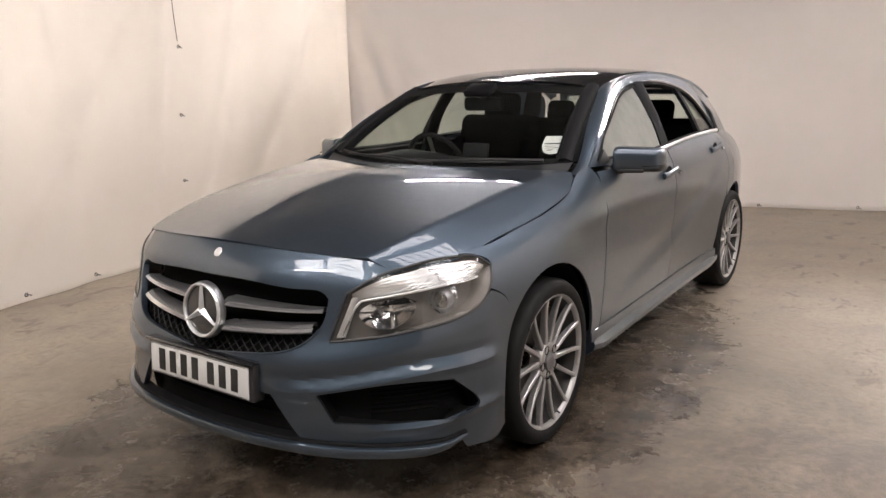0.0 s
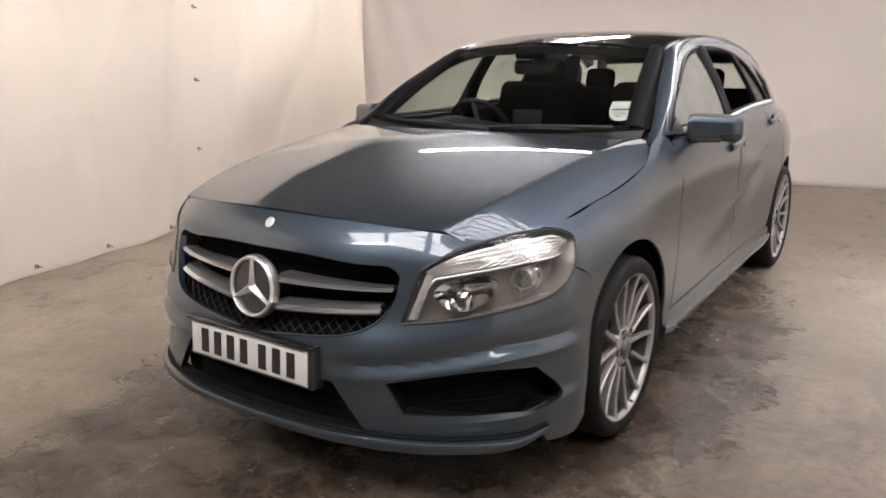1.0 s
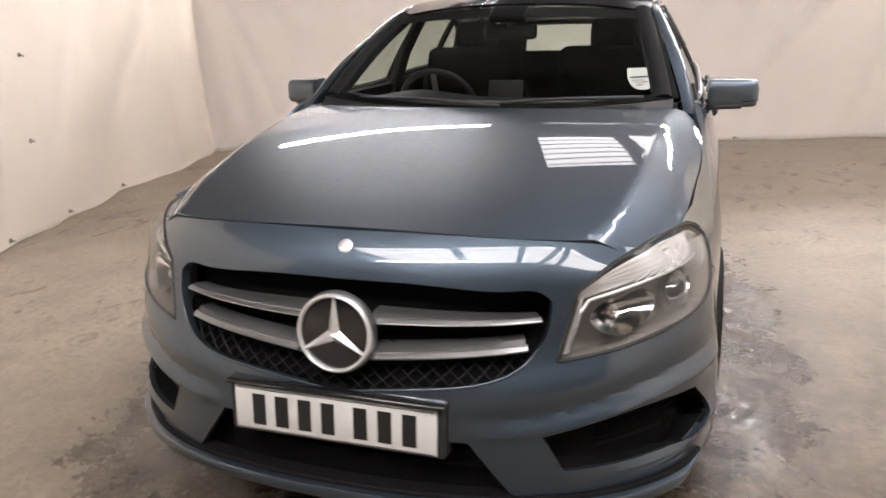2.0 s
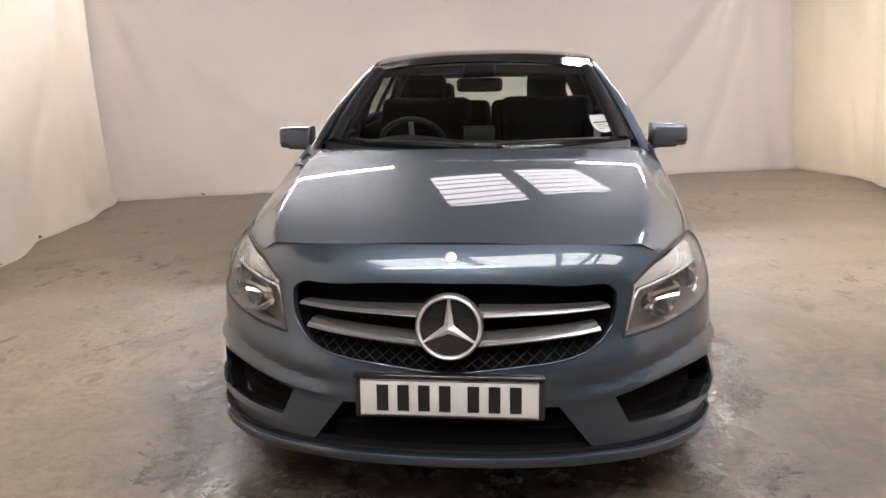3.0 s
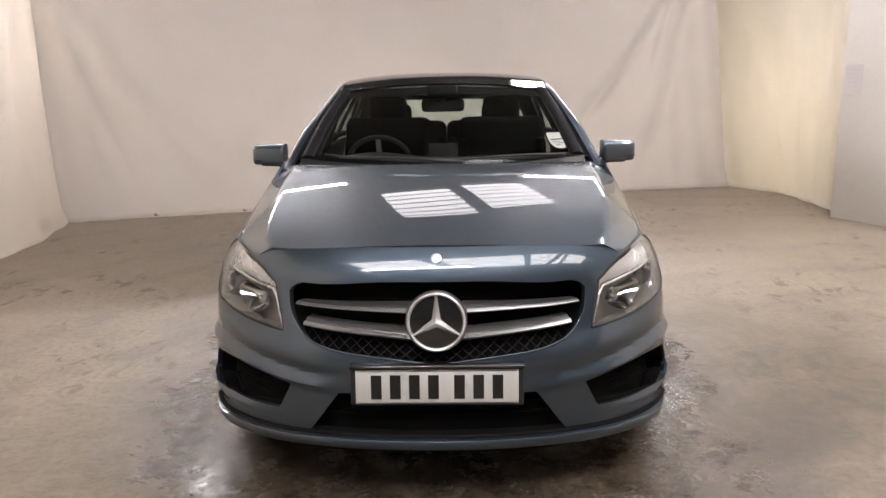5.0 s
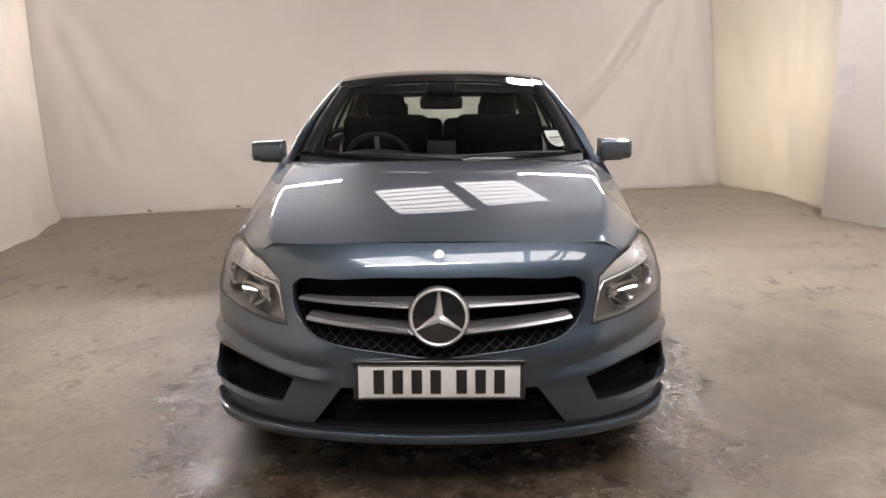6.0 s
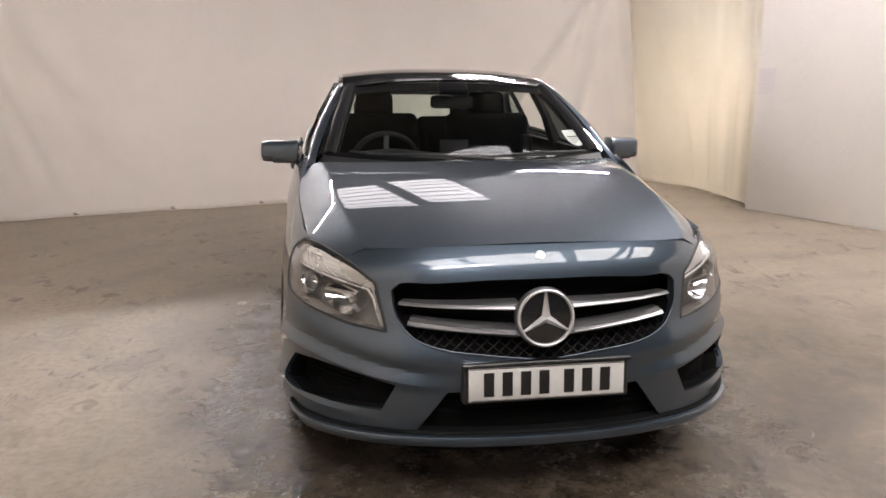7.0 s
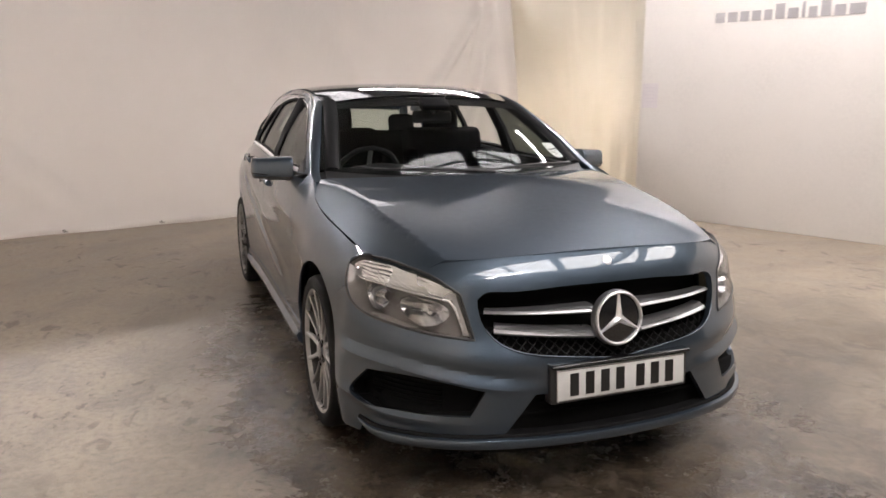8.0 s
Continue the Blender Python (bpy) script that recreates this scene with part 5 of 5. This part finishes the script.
# ---- mirrors ----
def door_mirror(sgn):
    """Painted housing on a black foot, glass facing back."""
    t = np.linspace(0, 1, 22)
    x = .822 + .198 * t
    a = np.linspace(0, 2 * math.pi, 32, endpoint=False)
    end = np.clip(np.minimum(t / .10, (1 - t) / .14), 0, 1)
    size = np.sqrt(1 - (1 - end) ** 2) * .999 + .001
    rows_ = []
    for i in range(len(t)):
        hz = (.058 - .006 * t[i]) * (.72 + .28 * size[i])
        hy = (.080 - .020 * t[i]) * (.45 + .55 * size[i])
        if i in (0, len(t) - 1):
            hz, hy = hz * .55, hy * .5
        ca, sa = np.cos(a), np.sin(a)
        y = np.sign(ca) * np.abs(ca) ** .62 * hy
        z = np.sign(sa) * np.abs(sa) ** .55 * hz
        y = np.where(y > .055, .055, y)
        rows_.append(np.column_stack([0 * a + sgn * x[i], y + .785 + .075 * t[i], z + 1.006 - .006 * t[i]]))
    pts = np.array(rows_)
    n = len(t)
    faces = [(i * 32 + j, (i + 1) * 32 + j, (i + 1) * 32 + (j + 1) % 32, i * 32 + (j + 1) % 32) for i in range(n - 1) for j in range(32)]
    faces += [tuple(range(32)), tuple(range((n - 1) * 32, n * 32))]
    low = [f for f in faces[:-2] if all(math.sin(a[k % 32]) < -.55 for k in f)]
    m = link("door_mirror", pts.reshape(-1, 3), [f for f in faces if f not in set(low)], PAINT, car, "painted door mirror on a black foot", 55)
    link("mirror_base", pts.reshape(-1, 3), low, BLACK, m, "black lower shell of the mirror", 55)
    # foot and arm
    bm = bmesh.new()
    box(bm, (.12, .10, .018), (sgn * .885, .795, .956), .006, 3, Matrix.Rotation(sgn * radians(20), 4, "Z"))
    part("mirror_foot", bm, BLACK, m, "black mirror underside")
    bar("mirror_arm", [(sgn * .745, .745, .965), (sgn * .80, .755, .958), (sgn * .86, .775, .948)], [.022, .018, .016], BLACK, m, n=12, flat=.6)
    bm = bmesh.new()
    box(bm, (.165, .006, .088), (sgn * .925, .846, 1.006), .002, 2, Matrix.Rotation(sgn * radians(20), 4, "Z"))
    part("mirror_glass", bm, CHROME, m, "silvered mirror glass")
    tri = flow([(.665, .990), (.78, .990)], [(.78, .990), (.755, 1.045)], [(.755, 1.045), (.665, .990)], step=.02)
    panel("mirror_corner", cabin_surf, tri, BLACK, m, step=.03, thick=.012, lift=.006, side=sgn, label="black corner panel")
    for dz in (-.016,):
        q = np.linspace(.955, 1.016, 8)
        bar("indicator_line", [(sgn * v, .716 + .34 * (v - .86) + 1.6 * max(0, v - .985) , 1.0 + dz - .006) for v in q], .0022, DARK, m, n=6)


for sgn in (1, -1):
    door_mirror(sgn)


# ---- inside ----
def seat(x, y, wide, back_top, head_top, rest=True):
    s = new("seat")
    s.parent = car
    bm = bmesh.new()
    box(bm, (wide, .50, .16), (x, y - .22, .50), .05, 4)
    part("cushion", bm, SEAT, s)
    lean = Matrix.Rotation(radians(-14), 4, "X")
    h = back_top - .48
    bm = bmesh.new()
    box(bm, (wide, .13, h), (x, y + .07, .48 + h / 2), .055, 4, lean)
    for k in (-1, 1):
        box(bm, (.07, .17, h * .75), (x + k * (wide / 2 - .035), y + .03, .50 + h * .38), .03, 3, lean)
    part("backrest", bm, SEAT, s)
    bm = bmesh.new()
    box(bm, (.24 if rest else .20, .10, head_top - back_top + .05), (x, y + .17, (head_top + back_top) / 2 - .01), .04, 4, lean)
    part("headrest", bm, SEAT, s)
    for k in (-1, 1):
        q = np.linspace(0, 1, 10)
        bar("piping", [(x + k * (wide / 2 - .012 - .05 * v ** 3), y - .045 + .15 * v, .62 + (back_top - .64) * v) for v in q], .0035, SILVER, s, n=6, label="pale seat piping")
    return s


def cabin_inside():
    for x in (-.37, .37):
        seat(x, 1.66, .56, 1.16, 1.27)
    for x in (-.37, .37):
        seat(x, 2.52, .735, 1.10, 1.20, False)
    # dashboard
    x = np.linspace(-.72, .72, 41)
    rows_ = []
    for y, z in ((.42, .955), (.52, .975), (.66, .985), (.80, .980), (.90, .960), (.97, .91), (.98, .80), (.95, .62)):
        hump = .035 * np.exp(-((x + .36) / .20) ** 2) * smooth(.6, .85, y) * (1 - smooth(.93, .98, y))
        rows_.append(np.column_stack([x, 0 * x + y + .05 * (x / .72) ** 2, z + hump - .02 * (x / .72) ** 4]))
    d = grid("dashboard", np.stack(rows_, 1), DASH, car, thick=.02, away=(0, .5, 0), label="dark grey dashboard")
    boxed("display", (.155, .016, .095), (0, .90, .998), DASH, d, .006, Matrix.Rotation(radians(-12), 4, "X"), "small upright dark screen")
    bm = bmesh.new()
    box(bm, (.22, .55, .30), (0, 1.25, .48), .04, 3)
    part("centre_console", bm, DASH, car)
    # steering wheel, driver on the car's right
    c, tilt = Vector((-.36, 1.06, .915)), Matrix.Rotation(radians(-64), 4, "X")
    a = np.linspace(0, 2 * math.pi, 48, endpoint=False)
    ring_ = [tuple(c + tilt @ Vector((.180 * math.cos(q), .180 * math.sin(q), 0))) for q in a]
    w = bar("steering_wheel", ring_, .0145, DASH, car, n=10, close=True, label="black leather steering wheel")
    bm = bmesh.new()
    box(bm, (.15, .12, .05), c, .025, 3, tilt)
    part("wheel_boss", bm, DASH, w)
    for q in (0, math.pi, -math.pi / 2):
        bar("wheel_spoke", [tuple(c + tilt @ Vector((r * math.cos(q), r * math.sin(q), -.005))) for r in (.05, .11, .175)], .014, SILVER if q == -math.pi / 2 else DASH, w, n=8, flat=.6)
    # inner mirror and sensor block
    bm = bmesh.new()
    box(bm, (.235, .030, .070), (0, .985, 1.245), .022, 4)
    m = part("inner_mirror", bm, PILLAR, car, "black interior mirror")
    bar("mirror_stem", [(0, .98, 1.27), (0, .95, 1.30), (0, .93, 1.315)], .012, BLACK, m, n=8)
    bm = bmesh.new()
    box(bm, (.16, .10, .035), (0, .955, 1.318), .012, 3, Matrix.Rotation(radians(28), 4, "X"))
    part("sensor_block", bm, PILLAR, m)
    bm = bmesh.new()
    box(bm, (1.06, 1.40, .02), (0, 1.85, 1.325), .005)
    part("headliner", bm, DASH, car, "dark roof lining")
    bm = bmesh.new()
    box(bm, (1.15, .42, .02), (0, 2.95, .955), .005)
    part("parcel_shelf", bm, DASH, car)
    for sgn in (1, -1):
        for y0, y1 in ((.62, 1.44), (1.52, 2.46)):
            ys = np.linspace(y0, y1, 12)
            pts = np.stack([np.column_stack([sgn * (side_x(ys, 0 * ys + min(z, .96)) - .09 + (.0 if z < .95 else -.01)), ys, 0 * ys + z]) for z in (.32, .5, .7, .9, .985)], 1)
            grid("door_card", pts, DASH, car, thick=.02, away=(sgn * 3, 1.5, .6), label="dark inner door panel")
        q = screen_surf(np.full(9, .93), np.linspace(0, 1, 9))
        bar("front_pillar_lining", (q + (.012, .03, -.012)) * (sgn, 1, 1), .040, DASH, car, n=10, flat=.8)
        bar("pillar_lining", [(sgn * .755, 1.53, .98), (sgn * .70, 1.545, 1.15), (sgn * .60, 1.57, 1.33)], [.085, .080, .07], DASH, car, n=10, flat=.4)
        bar("rear_lining", [(sgn * .73, 2.75, .98), (sgn * .66, 2.72, 1.13), (sgn * .56, 2.60, 1.29)], [.12, .10, .07], DASH, car, n=10, flat=.3)


cabin_inside()


def permit():
    """Shield-shaped paper permit behind the glass."""
    c = (.868, .215)
    o = flow([(-.052, -.05), (.052, -.05)], [(.052, -.05), (.052, .02), (.030, .058), (0, .068), (-.030, .058), (-.052, .02), (-.052, -.05)], step=.008)
    loop = np.column_stack([c[0] + o[:, 0] / .72, c[1] - o[:, 1] / .60])
    p = panel("windscreen_permit", screen_surf, loop, PLATE, car, step=.02, thick=.001, lift=-.009, face=(0, 1.6, .8), label="white shield-shaped paper permit with a grey band")
    for a0, a1, b0, b1, mat in ((-.045, .045, -.002, .006, INK), (-.040, .010, .016, .020, LAMPGREY), (-.035, .020, .028, .032, LAMPGREY), (-.025, .0, .040, .046, LAMPGREY)):
        l = flow([(a0, b0), (a1, b0)], [(a1, b0), (a1, b1)], [(a1, b1), (a0, b1)], [(a0, b1), (a0, b0)], step=.02)
        l = np.column_stack([c[0] + l[:, 0] / .72, c[1] - l[:, 1] / .60])
        panel("print_bar", screen_surf, l, mat, p, step=.03, thick=.0008, lift=-.0075, face=(0, 1.6, .8))


permit()


# ---- things on the walls ----
def wall_writing():
    """The wall's lettering, as plain grey bars of its size."""
    ob = thing("wall_sign", on_wall(.87, 2.17, .004), "row of plain grey painted marks on the white wall", "sign")
    ob.matrix_world = Matrix.Translation(on_wall(.87, 2.17, .003)) @ WALL_M
    grey = plain("grey_sign_paint", (.47, .455, .465), .5, grain=40, amount=.15, bump=0)
    u = 0
    for w, h in zip((.10, .10, .09, .09, .08, .09, .10, .03, .08, .09, .10, .14), (.10, .10, .10, .10, .10, .15, .10, .15, .10, .15, .10, .10)):
        boxed("mark", (w, .004, h), (u + w / 2, 0, h / 2), grey, ob, 0)
        u += w + .035
    return ob


wall_writing()


def notice():
    ob = thing("paper_notice", (0, 0, 0), "faded lilac paper notice fixed to the white wall", "notice")
    ob.matrix_world = Matrix.Translation(on_wall(.13, 1.40, .004)) @ WALL_M
    lilac = plain("faded_lilac_paper", (.80, .755, .765), .7, grain=50, amount=.08)
    faint = plain("faded_print", (.75, .70, .73), .7, grain=50, amount=.08, bump=0)
    boxed("sheet", (.20, .002, .28), (0, 0, 0), lilac, ob, 0)
    for i in range(5):
        boxed("print_line", (.13 - .02 * (i % 2), .001, .008), (0, -.002, .09 - i * .04), faint, ob, 0)


notice()


def eyelets():
    """Tie-down eyelets in the curtain's seam and hem."""
    def one(x, y, z, turn):
        e = thing("eyelet", (x, y, z), "small dark metal eyelet with a tie in the curtain", "eyelet", "curtain eyelets", turn)
        a = np.linspace(0, 2 * math.pi, 16, endpoint=False)
        bar("ring", [(.012 * math.cos(q), -.004, .012 * math.sin(q)) for q in a], .0035, IRON, e, n=6, close=True)
        bar("tie", [(.0, -.006, 0), (.018, -.012, -.004), (.034, -.010, -.012)], .004, IRON, e, n=6)
    (ax, ay), (bx, by) = bay(-2.10, -3.65), bay(-4.10, 4.66)
    run = math.hypot(bx - ax, by - ay)
    dx, dy = (bx - ax) / run, (by - ay) / run

    def on_left(u, z, out=.014):
        off = float(left_relief(8.55 - u, z)) + out
        return ax + dx * u + dy * off, ay + dy * u - dx * off, z + FLOOR_Z

    for z in (.62, 1.18, 1.745):
        one(*on_left(5.42 + .012 * z, z), 103)
    path = [on_left(5.44 - .02 * k, 1.79 + .13 * k, .012) for k in range(7)]
    cord = thing("cord", path[0], "thin dark cord hanging down the cream curtain", "cord")
    bar("strand", [tuple(np.array(q) - path[0]) for q in path], .0028, IRON, cord, n=6)
    for u in (3.71, 4.29, 4.94, 5.7, 6.6):
        one(*on_left(u, .06), 103)
    for k in range(1, 7):
        u = .95 * k
        one(bay(-4.10, 4.59)[0] + .96 * u + .02, bay(-4.10, 4.59)[1] + .281 * u - .09, FLOOR_Z + .045, 16)


eyelets()
